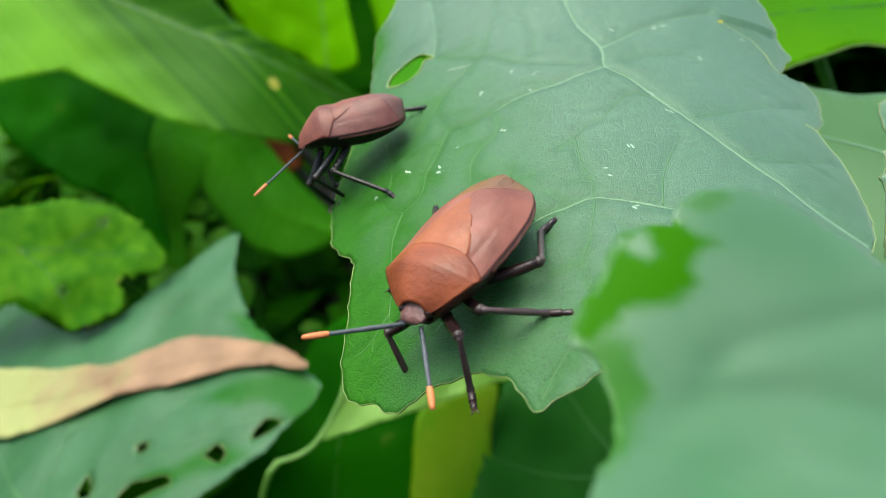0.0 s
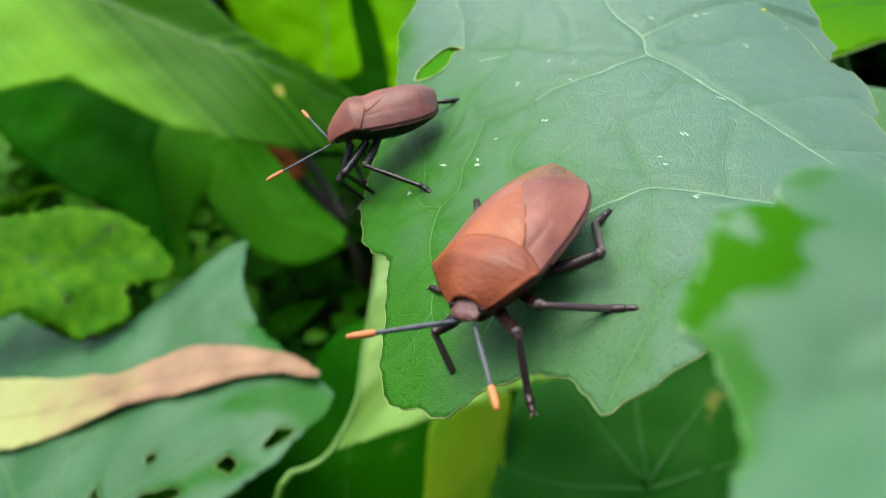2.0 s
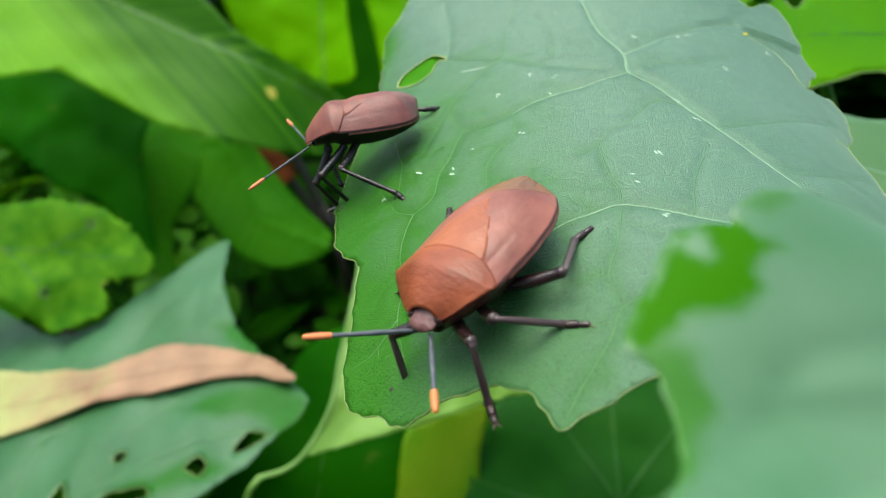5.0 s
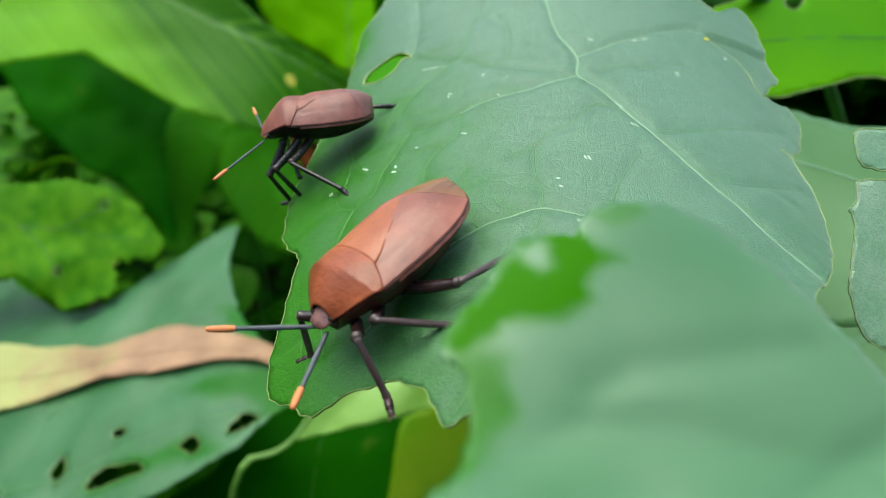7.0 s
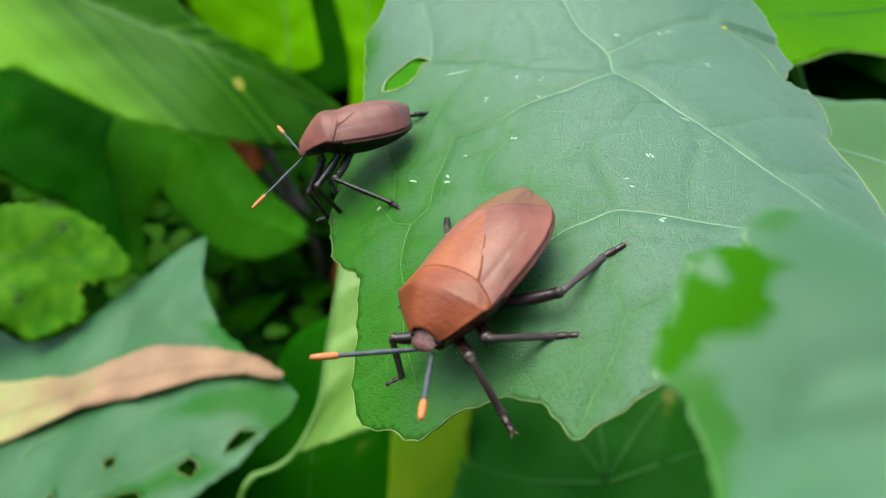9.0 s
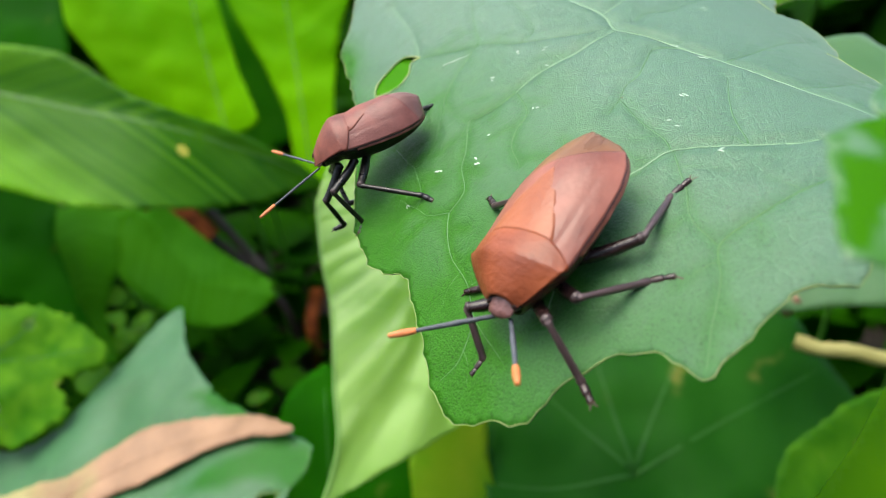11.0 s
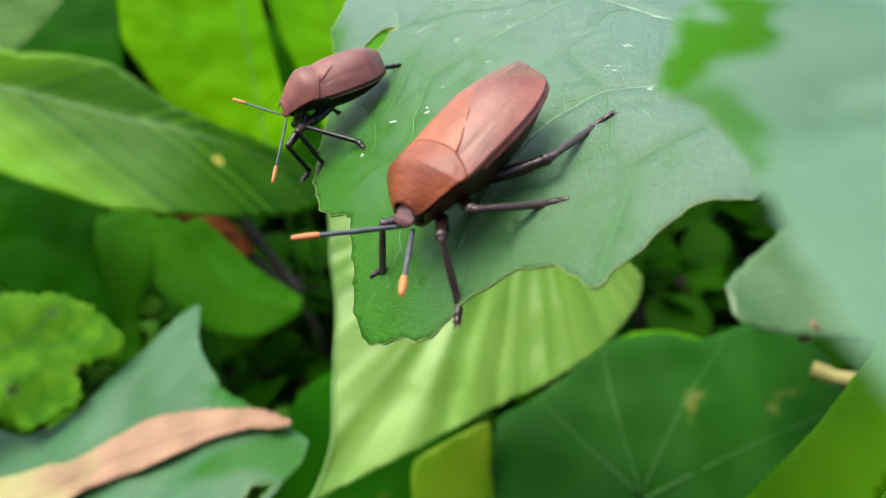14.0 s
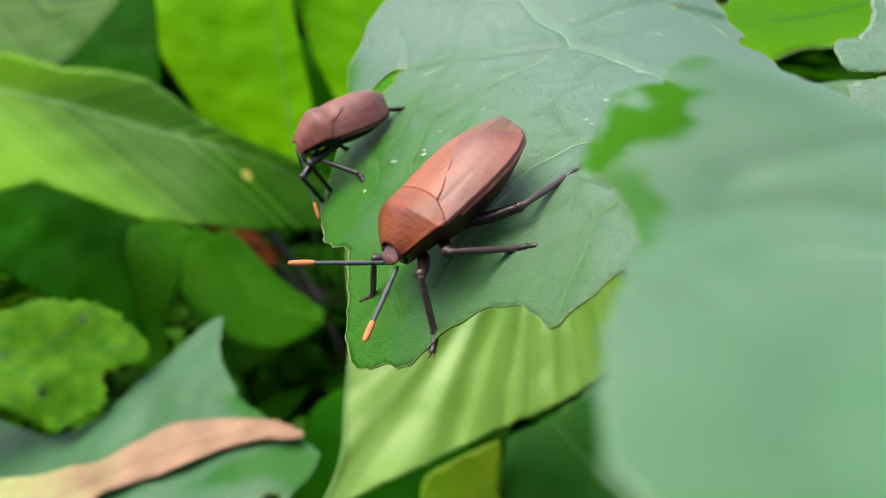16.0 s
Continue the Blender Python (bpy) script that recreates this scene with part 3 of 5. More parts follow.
def main_leaf():
    leaf = new("lobed_leaf")
    tagged(leaf, "broad lobed green leaf with pale veins and a chewed hole", "leaf")
    hole = [(-10.1, 117.4), (-9.3, 120.5), (-5.8, 121.9), (-4.2, 121.9), (-1.6, 119.4), (-3.2, 118.6), (-4.3, 115.9), (-6.1, 114.6), (-8.0, 115.2)]
    bm, rim = sheet_mesh(MAIN_RING, [hole], main_surf, 0.72, 4, step=0.4, rough=0.35, teeth=0.22, tooth_len=4.1)
    blade = thicken(part("blade", bm, M_MAIN, leaf), 0.25 * MM)
    # sky sheen painted in along with the waxy cover: paler rightwards and far off
    bloom_sheen = []
    for v in blade.data.vertices:
        x, y = v.co.x / MM, v.co.y / MM
        f = (x + 9) / 28 + (y - 62) / 190 + max(0.0, (y - 102) / 60) + 0.28 * noise.noise((x * 0.05, y * 0.05, 1)) + 0.15 * noise.noise((x * 0.16, y * 0.16, 4))
        f -= 0.22 * math.exp(-((vein_near(x, y)[0] / 0.8) ** 2))
        f -= 1.1 * math.exp(-(((x + 14) / 3.5) ** 2) - ((y - 136) / 9) ** 2)
        f -= 0.45 if 104.5 < y < 126 and x > fold_x(y) + 0.2 else 0.0
        bloom_sheen.append(1 - 0.85 * min(1.0, max(0.0, f)))
    at_ = blade.data.attributes.new("bloom_sheen_off", "FLOAT", "POINT")
    at_.data.foreach_set("value", bloom_sheen)
    edge = [Vector(main_surf(*p)) * MM for p in rim]
    part("margin", tube([*edge, edge[0]], [0.055 * MM] * (len(edge) + 1), 5, cap=False), M_EDGE, leaf, "pale yellowish leaf margin")
    gap = edge_line(hole, 0.5, 0.3, 11)
    ring = [Vector(main_surf(*p)) * MM for p in gap]
    part("hole_margin", tube([*ring, ring[0]], [0.17 * MM] * (len(ring) + 1), 5, cap=False), M_EDGE, leaf, "dried pale rim of the chewed hole")
    bm, _ = sheet_mesh([(-10.1, 116.8), (-9.3, 121.1), (-5.8, 122.5), (-3.8, 122.3), (-1.2, 119.6), (-3.0, 118.2), (-4.1, 115.3), (-6.1, 114.0), (-8.2, 114.6)], [], lambda x, y: Vector(main_surf(x, y)) + Vector((0, 0, -0.3 - 0.42 * max(0.0, 122.2 + 0.45 * (x + 4) - y))), 0.6, 17, rough=0.4)
    part("flap", bm, M_FLAP, leaf, "thin bright green flap in the hole")
    for path, a, b in MAIN_VEINS:
        vein_strip(leaf, path, main_surf, a * 1.25, b * 1.25, M_FINEVEIN if a < 0.2 else M_VEIN, lift=0.03 if a > 0.1 else 0.0)
    vein_strip(leaf, FOLD, main_surf, 0.16, 0.22, M_EDGE, lift=0.05, name="fold_edge")
    vein_strip(leaf, [(0.9, 111.5), (2.8, 110.8), (5.0, 110.5)], main_surf, 0.5, 0.15, M_FLECK, lift=0.0, name="scar")
    vein_strip(leaf, [(53.5, 89.7), (54.4, 89.2), (55.3, 88.2)], main_surf, 0.5, 0.15, M_EDGE, lift=0.02, name="tear")
    for x, y, r, m in ((47.5, 115.4, 0.7, M_SPOT), (47.6, 115.3, 0.32, M_STEM), (35.6, 126.8, 0.6, M_EDGE), (35.7, 126.8, 0.42, M_STEM), (18.4, 82.1, 0.12, M_STEM), (30.5, 97, 0.1, M_STEM), (44, 96, 0.12, M_STEM), (7.5, 77, 0.1, M_STEM), (2, 64, 0.1, M_STEM)):
        bm = bmesh.new()
        c = Vector(main_surf(x, y))
        ring = [bm.verts.new((c + Vector((r * (0.8 + 0.4 * noise.noise((a, x, y))) * math.cos(a), r * (0.8 + 0.4 * noise.noise((x, a, y))) * math.sin(a), 0.05))) * MM) for a in (k * math.pi / 6 for k in range(12))]
        top = bm.verts.new((c + Vector((0, 0, 0.05 + 0.12 * r + (0.05 if m is M_STEM else 0)))) * MM)
        for k in range(12):
            bm.faces.new((ring[k], ring[(k + 1) % 12], top))
        part("blemish", bm, m, leaf, "small brown or yellowish blemish")
    rng = random.Random(12)
    spots = [(-5.0, 87.6), (-0.6, 83.9), (32, 85.7), (29.9, 91.3), (-10.2, 86.1), (8.7, 87.9), (20.4, 73.4), (20.9, 72.1), (24.6, 77.5), (-5.2, 87.9), (-0.6, 84.5), (1.9, 87.5), (31.3, 86.2), (36.6, 111.4), (34.7, 110.8), (11.5, 103.1), (13.3, 96.9), (22.9, 65.4), (49.9, 111.2), (40.4, 101.9), (14.5, 101), (28, 110), (6, 100), (17, 121), (9.5, 118)]
    for x, y in spots:
        bm = bmesh.new()
        for _ in range(rng.randint(1, 3)):
            cx, cy, r, turn = x + rng.uniform(-0.5, 0.5), y + rng.uniform(-0.5, 0.5), rng.uniform(0.13, 0.28), rng.uniform(0, 3.1)
            c = Vector(main_surf(cx, cy)) * MM
            ring = [bm.verts.new(c + (Matrix.Rotation(turn, 3, "Z") @ Vector((1.8 * r * rng.uniform(0.6, 1.4) * math.cos(a), 0.7 * r * rng.uniform(0.6, 1.4) * math.sin(a), 0.02))) * MM) for a in (k * math.pi / 3 for k in range(6))]
            top = bm.verts.new(c + Vector((0, 0, 0.16)) * MM)
            for k in range(6):
                bm.faces.new((ring[k], ring[(k + 1) % 6], top))
        part("fleck", bm, M_FLECK, leaf)
    petiole(leaf, main_surf(10, 158), (300, 330, GROUND), 1.6, 2.6, M_GREENSTEM)
    return leaf


main_leaf()


# ---- other leaves ----
def pinnate(p0, p1, slant=0.5):
    """Texture coordinates of a leaf whose side veins leave the midrib p0-p1 at a slant."""
    a, b = Vector(p0), Vector(p1)
    d = (b - a).normalized()
    size = (b - a).length

    def uv(x, y):
        q = Vector((x, y)) - a
        off = d.x * q.y - d.y * q.x
        return (off / size, (q.dot(d) - slant * abs(off)) / size)

    return uv


def vee(p0, p1, left, right):
    """A fold along p0-p1: slopes of the two halves."""
    a, b = Vector(p0), Vector(p1)
    d = (b - a).normalized()

    def rise(x, y):
        off = d.x * (y - a.y) - d.y * (x - a.x)
        soft = math.sqrt(off * off + 9) - 3
        return soft * (left if off > 0 else right)

    return rise


def broad_leaf(label, m, ring, material, grid, seed, holes=(), veins=(), curve=(0, 0), warp=0.6, rough=0.5, teeth=0.0, tooth_len=6.0, stalk=None, vein_mat=None, vein_w=(1.0, 0.4), thick=0.3, margin=None, fold=None, uv=None, relief=0.0, name="lobed_leaf", rib=None, stalk_mat=None):
    leaf = new(name)
    leaf.matrix_world = m
    tagged(leaf, label, "leaf", "garden leaves")
    cx, cy = sum(p[0] for p in ring) / len(ring), sum(p[1] for p in ring) / len(ring)

    def surf(x, y):
        u, v = x - cx, y - cy
        z = curve[0] * u * u * 0.001 + curve[1] * v * v * 0.001 + warp * noise.noise((x * 0.04, y * 0.04, seed)) * 2 + 0.25 * warp * noise.noise((x * 0.15, y * 0.15, seed))
        if relief and uv:
            s = uv(x, y)[1]
            z += relief * (2.0 * noise.noise((s * 17, seed, 0)) + 0.6 * noise.noise((s * 43, seed, 4)))
        return (x, y, z + (fold(x, y) if fold else 0))

    bm, rim = sheet_mesh(ring, holes, surf, grid, seed, rough=rough, teeth=teeth, tooth_len=tooth_len)
    if uv:
        layer = bm.loops.layers.uv.new("UVMap")
        for f in bm.faces:
            for lp in f.loops:
                lp[layer].uv = uv(lp.vert.co.x / MM, lp.vert.co.y / MM)
    thicken(part("blade", bm, material, leaf), thick * MM)
    if margin:
        edge = [Vector(surf(*p)) * MM for p in rim]
        part("margin", tube([*edge, edge[0]], [margin * MM] * (len(edge) + 1), 5, cap=False), M_EDGE, leaf, "pale leaf margin")
    for gap in holes:
        edge = [Vector(surf(*p)) * MM for p in edge_line(gap, 1.5, rough * 0.6, seed + 7)]
        part("hole_margin", tube([*edge, edge[0]], [0.15 * MM] * (len(edge) + 1), 5, cap=False), M_EDGE, leaf, "dried pale rim of a chewed hole")
    for path in veins:
        vein_strip(leaf, path, surf, *vein_w, vein_mat or M_VEIN, lift=0.05, n=6)
    if rib:
        vein_strip(leaf, rib[0], surf, rib[1], rib[2], M_RIB, lift=0.2, n=6, name="midrib")
    if stalk:
        start, foot = stalk
        foot_local = m.inverted() @ (Vector(foot) * MM) / MM
        petiole(leaf, surf(*start), foot_local, 1.2, 2.0, stalk_mat or M_GREENSTEM, (m.inverted().to_3x3() @ Vector((0, 0, -1))).normalized())
    return leaf, surf


def mm_pose(x, y, z, rx=0, ry=0, rz=0):
    return pose(x * MM, y * MM, z * MM, rx, ry, rz)


# the leaf close to the lens: its lobe at the top bends over and shows fresh green
NEAR_GROOVES = [([(22, -8), (7.2, -16.9), (-2.0, -23.3), (-8.6, -27.8), (-11.5, -30.4), (-13.7, -32.7)], 0.4), ([(16, -13.5), (4.7, -11.1), (-2.1, -11.2), (-7.7, -15.1)], 0.25), ([(14, -4), (4.2, -6.6), (0.9, -7.6), (-2.0, -9.6)], 0.3), ([(7.2, -16.9), (0.6, -15.8), (-4.9, -17.5), (-11.3, -22.1)], 0.4)]


def near_fold(x, y):
    d = max(0.0, 0.62 * (-x - 3.0) + 0.45 * (y + 4.5))
    back = max(0.0, 0.5 * (x - 6) + 0.86 * (y - 1.0))
    t = max(0.0, (-y - 11.0) / 18.0)
    lift = 9.0 * t * t * (3 - 2 * t) if t < 0.75 else 7.594 + 10.125 * (t - 0.75)
    sink = 0.0
    for line, deep in NEAR_GROOVES:
        for (x1, y1), (x2, y2) in zip(line, line[1:]):
            k = min(1.0, max(0.0, ((x - x1) * (x2 - x1) + (y - y1) * (y2 - y1)) / ((x2 - x1) ** 2 + (y2 - y1) ** 2)))
            sink = max(sink, deep * math.exp(-(((x - x1 - k * (x2 - x1)) ** 2 + (y - y1 - k * (y2 - y1)) ** 2) / 2.2)))
    return -0.055 * d * d - 0.035 * back * back + lift - sink


NEAR_RING = [(-2.2, 3.4), (-2.9, 1.7), (-4.5, 1.9), (-6.7, 1.1), (-8.0, -0.5), (-8.8, -2.4), (-11.2, -6.2), (-11.7, -8.2), (-9.9, -9.8), (-9.7, -12.8), (-10.6, -15.5), (-13.6, -19.8), (-17.2, -25), (-20.7, -32.8), (-18.8, -35.8), (-16.2, -38.0), (-11.3, -39.0), (7, -38.5), (22, -34), (27, -25), (25, -15), (20, -7), (16, -2), (12.5, 2.2), (8.7, 5.0), (4.5, 6.1), (0.2, 5.2)]
near, near_surf = broad_leaf("broad grey-green leaf with a fresh green bent lobe", mm_pose(20.0, 39.6, 267.0, 20.5, 8.8, 3.3), NEAR_RING, M_NEAR, 0.7, 21,
                             rough=0.35, teeth=0.3, tooth_len=3.5, warp=0.2, stalk=((22, -30), (110, -30, GROUND)), fold=near_fold, thick=0.1)
PATCHES = [[(-4.6, 2.6), (-2.1, 2.3), (-0.9, 1.1), (0.4, 0.1), (-1.4, -1.0), (-2.1, -2.3), (-1.9, -3.4), (-2.7, -4.2), (-5.1, -5.6), (-7.7, -5.9), (-8.7, -7.2), (-9.6, -9.0), (-11.4, -8.4), (-11.8, -7.2), (-10.8, -5.0), (-8.9, -2.4), (-8.0, -0.5), (-6.6, 1.2)],
           [(-1.9, 3.6), (0.1, 5.4), (2.1, 5.7), (2.6, 4.5), (-0.2, 2.8)],
           [(-11.4, -8.4), (-8.6, -7.0), (-7.4, -8.5), (-7.1, -10.1), (-6.5, -11.6), (-8.4, -14.2), (-9.9, -16.2), (-12.4, -17.6), (-11.3, -14.0), (-10.2, -11.1)],
           [(-22, -33.4), (-15, -34.4), (-7, -36.5), (5, -41), (-22, -42)]]
BLOOM = [(-6.5, 0.4), (-5.3, 0.9), (-4.9, -0.9), (-5.5, -1.3), (-6.3, -0.6)]


def rub(blade, patches, keep, soft=0.9, scale=0.8, share=(0.95, 0.95, 0.95, 0.95)):
    """How far the bloom is gone, point by point of the blade, with soft uneven borders."""
    def seg(poly, x, y):
        best = 1e9
        for (x1, y1), (x2, y2) in zip(poly, poly[1:] + poly[:1]):
            dx, dy = x2 - x1, y2 - y1
            t = min(1, max(0, ((x - x1) * dx + (y - y1) * dy) / (dx * dx + dy * dy)))
            best = min(best, math.hypot(x - x1 - t * dx, y - y1 - t * dy))
        return best if inside(poly, x, y) else -best

    vals = []
    for v in blade.data.vertices:
        x, y = v.co.x / MM, v.co.y / MM
        wob = 0.6 * soft * noise.noise((x * scale, y * scale, 3))
        d, which = max((seg(p, x, y), k) for k, p in enumerate(patches))
        d = min([d, *(-seg(p, x, y) for p in keep)])
        vals.append(min(1, max(0, (d + wob + 0.4 * soft) / soft)) * share[which])
    at_ = blade.data.attributes.new("bloom_sheen_off", "FLOAT", "POINT")
    at_.data.foreach_set("value", vals)


rub(near.children[0], PATCHES, [BLOOM], 1.1, 0.5, (1.0, 0.55, 0.78, 0.45))

left, _ = broad_leaf("large grey-green lobed leaf with chewed holes", mm_pose(-66.8, 158.6, 79.1, 4.0, -19.6, -1.4),
           [(-198.3, 123.7), (-163.2, 102.8), (-126.9, 80.9), (-101.0, 84.7), (-77.6, 104.7), (-43.7, 126.8), (-37.0, 95.3), (-21.4, 61.5), (-2.9, 40.5), (18.9, 17.8), (22.2, 11.7), (18.4, 4.9), (7.7, -2.6), (2.2, -10.9), (-6.3, -15.0), (-16.6, -20.9), (-25.2, -26), (-60, -40), (-110, -50), (-170, -40), (-220, 20), (-225, 90)],
           M_CHEWED, 2.6, 41, holes=[[(-5.3, -3.2), (-0.9, 4.1), (7.0, 1.6), (1.5, -3.0), (-4, -4.6)], [(-81.0, -13.1), (-79.4, -5.4), (-74.4, -11.4), (-75.2, -18.5)], [(-61.3, -19.8), (-56.9, -13.3), (-40.5, -12.7), (-36.2, -16.7), (-46.4, -19.0), (-57.3, -22.5)], [(-25.3, -7.3), (-20.7, -3.0), (-15.4, -7.3), (-17.4, -11.8)], [(-60, 3), (-56, 5), (-53, 2), (-57, 0)]],
           veins=[[(-108, -40), (-98.6, -19.7), (-99.9, -0.3), (-100.3, 21.2), (-102.3, 59.6), (-98.5, 78)], [(-98.6, -19.7), (-74.5, -16.1), (-55.7, -7.1), (-29.3, 1.3), (5, 6)], [(-98.6, -19.7), (-124.6, 2), (-160, 40)], [(-100.3, 15), (-70, 40), (-35, 90)]], warp=0.8, rough=1.0, teeth=0.8, tooth_len=14, stalk=((-120, -30), (-190, 60, GROUND)), vein_w=(1.2, 0.4), vein_mat=M_FINEVEIN)


rub(left.children[0], [[(-36, 67), (-26, 66), (-14, 58), (0, 44), (-8.6, 40), (-20.9, 50), (-26, 56)], [(-41.7, 21.2), (-17.1, 25.5), (8.0, 26), (22, 13), (24, 4.0), (12.5, -3.5), (2.2, 9.2), (-16.3, 12.9)], [(-57.5, -13.8), (-53.8, -10.7), (-39.0, -8.3), (-26.9, -4.1), (-17.0, -3.2), (-4.1, -10.8), (-12.9, -13.4), (-34.9, -16.8), (-52.0, -23.8), (-62.1, -21.7)]], [], 5.0, 0.12)


def dry_leaf():
    leaf = new("dry_leaf")
    leaf.matrix_world = mm_pose(-67.8, 158.4, 81.2, 4.0, -19.6, -1.4)
    tagged(leaf, "curled dry brown leaf lying on the grey-green leaf", "dry leaf")
    ring = [(17.5, 21.1), (5.4, 33.6), (-15.6, 44.8), (-46.9, 54.6), (-69.9, 51.3), (-86.9, 48.2), (-104, 52), (-120.2, 53.1), (-137, 58), (-165, 62), (-172, 40), (-150, 24), (-130, 21.5), (-105.2, 23.7), (-79.3, 30.0), (-50.1, 29.5), (-23.2, 31.2), (-1.2, 27.2), (12.6, 20.6)]

    def surf(x, y):
        mid = 36 + 5 * math.sin((x + 60) * 0.03)
        return (x, y, 0.4 + 0.005 * (y - mid) ** 2 + 0.5 * math.sin(x * 0.06) + 0.8 * noise.noise((x * 0.06, y * 0.06, 8)))

    bm, rim = sheet_mesh(ring, [], surf, 3.0, 51, rough=0.9)
    thicken(part("blade", bm, M_DRY, leaf), 0.5 * MM)
    vein_strip(leaf, [(-165, 44), (-120, 38), (-80, 40), (-40, 41), (-10, 34), (16, 21.5)], surf, 1.1, 0.5, M_DRY, name="midrib")
    return leaf


dry_leaf()

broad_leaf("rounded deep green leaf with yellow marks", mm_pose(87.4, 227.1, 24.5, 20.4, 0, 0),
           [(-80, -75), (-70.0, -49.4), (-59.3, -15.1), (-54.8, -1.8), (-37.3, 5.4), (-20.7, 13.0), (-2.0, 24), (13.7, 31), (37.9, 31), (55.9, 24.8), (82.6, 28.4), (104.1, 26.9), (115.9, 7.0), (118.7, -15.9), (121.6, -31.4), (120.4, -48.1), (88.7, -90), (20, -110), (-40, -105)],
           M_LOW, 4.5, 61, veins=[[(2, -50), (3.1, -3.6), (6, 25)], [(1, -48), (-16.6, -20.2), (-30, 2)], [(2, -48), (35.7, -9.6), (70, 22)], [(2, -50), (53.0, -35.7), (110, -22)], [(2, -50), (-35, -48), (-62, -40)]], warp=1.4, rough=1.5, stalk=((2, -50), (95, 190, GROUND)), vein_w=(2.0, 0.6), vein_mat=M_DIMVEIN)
broad_leaf("grey-green leaf half hidden under the broad leaf", mm_pose(167.0, 212.2, 92.9, 17.5, 0, 0),
           [(-36, 2), (-30, 9), (-21.8, 15), (5.4, 31), (28.3, 37), (54.8, 40), (75, 25), (70, -10), (45, -34), (14.1, -28), (-6.6, -25.4), (-24.2, -21.8), (-37.4, -13.4)], M_SHEEN, 4.0, 71, veins=[[(66, 5), (20, 2), (-30, -4)]], warp=1.0, rough=1.0, stalk=((66, 5), (330, 260, GROUND)))
broad_leaf("mottled green leaf low in the bed", mm_pose(136.2, 138.1, 65.9, 30.5, 0, 0), [(-19.8, -8.2), (-10.1, 1.8), (5.9, 8.0), (19.5, 12.9), (38.2, 14), (50, -5), (40, -30), (0, -34), (-24, -22)], M_MOTTLE, 3.0, 73, warp=0.8, rough=1.0, stalk=((35, -20), (300, 130, GROUND)))
broad_leaf("yellow-green blade leaf with a finely toothed edge", mm_pose(52.1, 59.9, 197.4, 31.9, 12.4, 7.6), [(-19.0, -10.5), (-11.1, -5.7), (0, 0), (11.6, 7.3), (26.4, 15.4), (45.3, 21.5), (54, 12), (34, 4), (18, -4), (6, -11), (-6, -18), (-14, -23), (-24, -17)], M_BLADE, 1.6, 75, warp=0.3, rough=0.15, teeth=0.25, tooth_len=1.6, curve=(-1.5, 0), stalk=((46, 15), (170, 40, GROUND)), name="blade_leaf")
broad_leaf("bright green leaf low behind the young leaf", mm_pose(139, 280, 1.0, 30.0, 0, 0) @ Matrix.Scale(1.25, 4), [(-26, 2.7), (-10.7, 9.5), (8.1, 7.6), (22.8, 0.3), (25.2, -14.0), (-2.2, -22.6), (-28.3, -12.8)], M_BRIGHTLOBE, 2.6, 76, veins=[[(24, -8), (0, -4), (-26, -4)]], vein_mat=M_DIMVEIN, warp=0.6, rough=0.6, stalk=((20, -10), (150, 320, GROUND)))
broad_leaf("grey-green leaf behind the broad leaf", mm_pose(85.7, 129.3, 219.5, 17.5, 0, 0),
           [(-14, 20), (-6.0, 21.6), (3.9, 19.0), (9.9, 17.7), (24, 17), (30, -4), (20, -30), (2.6, -34), (-12, -33), (-22, -14), (-24, 6)], M_SHEEN, 2.5, 81, veins=[[(24, -10), (10, 0), (-14, 8)]], warp=0.5, rough=0.6, stalk=((26, -10), (310, 220, GROUND)))
broad_leaf("grey-green lobed leaf with pale chewed edge", mm_pose(59, 80.3, 252, 42, 0, 0),
           [(0.7, 5.4), (1.9, 5.6), (3.6, 5.5), (5.4, 7.1), (6.6, 8.9), (7.4, 11.8), (8.4, 15), (12, 17), (19, 15), (24, 6), (23, -8), (15, -19), (6, -23), (1, -22), (-0.6, -18.5), (-1.2, -14.5), (-0.8, -11.1), (-0.5, -8.2), (-0.4, -6.8), (-1.2, -5.4), (-0.2, -3.9), (-0.1, -1.8), (1.4, -1.25), (3.7, -1.2), (6.5, -0.9), (6.3, -0.4), (3.6, -0.2), (0.8, 0.4), (0.1, 1.9), (-0.2, 3.6), (-0.2, 4.8)],
           M_BLOOMY, 0.75, 91, veins=[[(6.0, -22), (5.6, -10), (6.6, -4), (7.6, 0.2), (8.6, 5), (9.6, 11.6), (10.5, 16)]], vein_mat=M_BLOOMRIB, warp=0.25, rough=0.3, teeth=0.22, tooth_len=1.8, stalk=((7, -20), (290, 80, GROUND)), margin=0.07, vein_w=(0.8, 0.6))
broad_leaf("bright green leaf with a notched pale edge", mm_pose(98.4, 186.7, 225.2, 17.5, 0, 0),
           [(-17.4, 18.0), (2.0, 27.9), (-1.5, 19.0), (1.6, 17.0), (8.7, 28.3), (14.9, 34.7), (34.4, 46.0), (60, 42), (66, 0), (40, -14), (15.9, -9), (2.0, -13.4), (-10.4, -17.7), (-36, -16), (-44, 2), (-32, 12)], M_BRIGHTLOBE, 2.6, 101, veins=[[(60, 14), (20, 8), (-30, 0)]], warp=0.8, rough=0.5, stalk=((58, 14), (340, 340, GROUND)), margin=0.15, vein_mat=M_DIMVEIN)
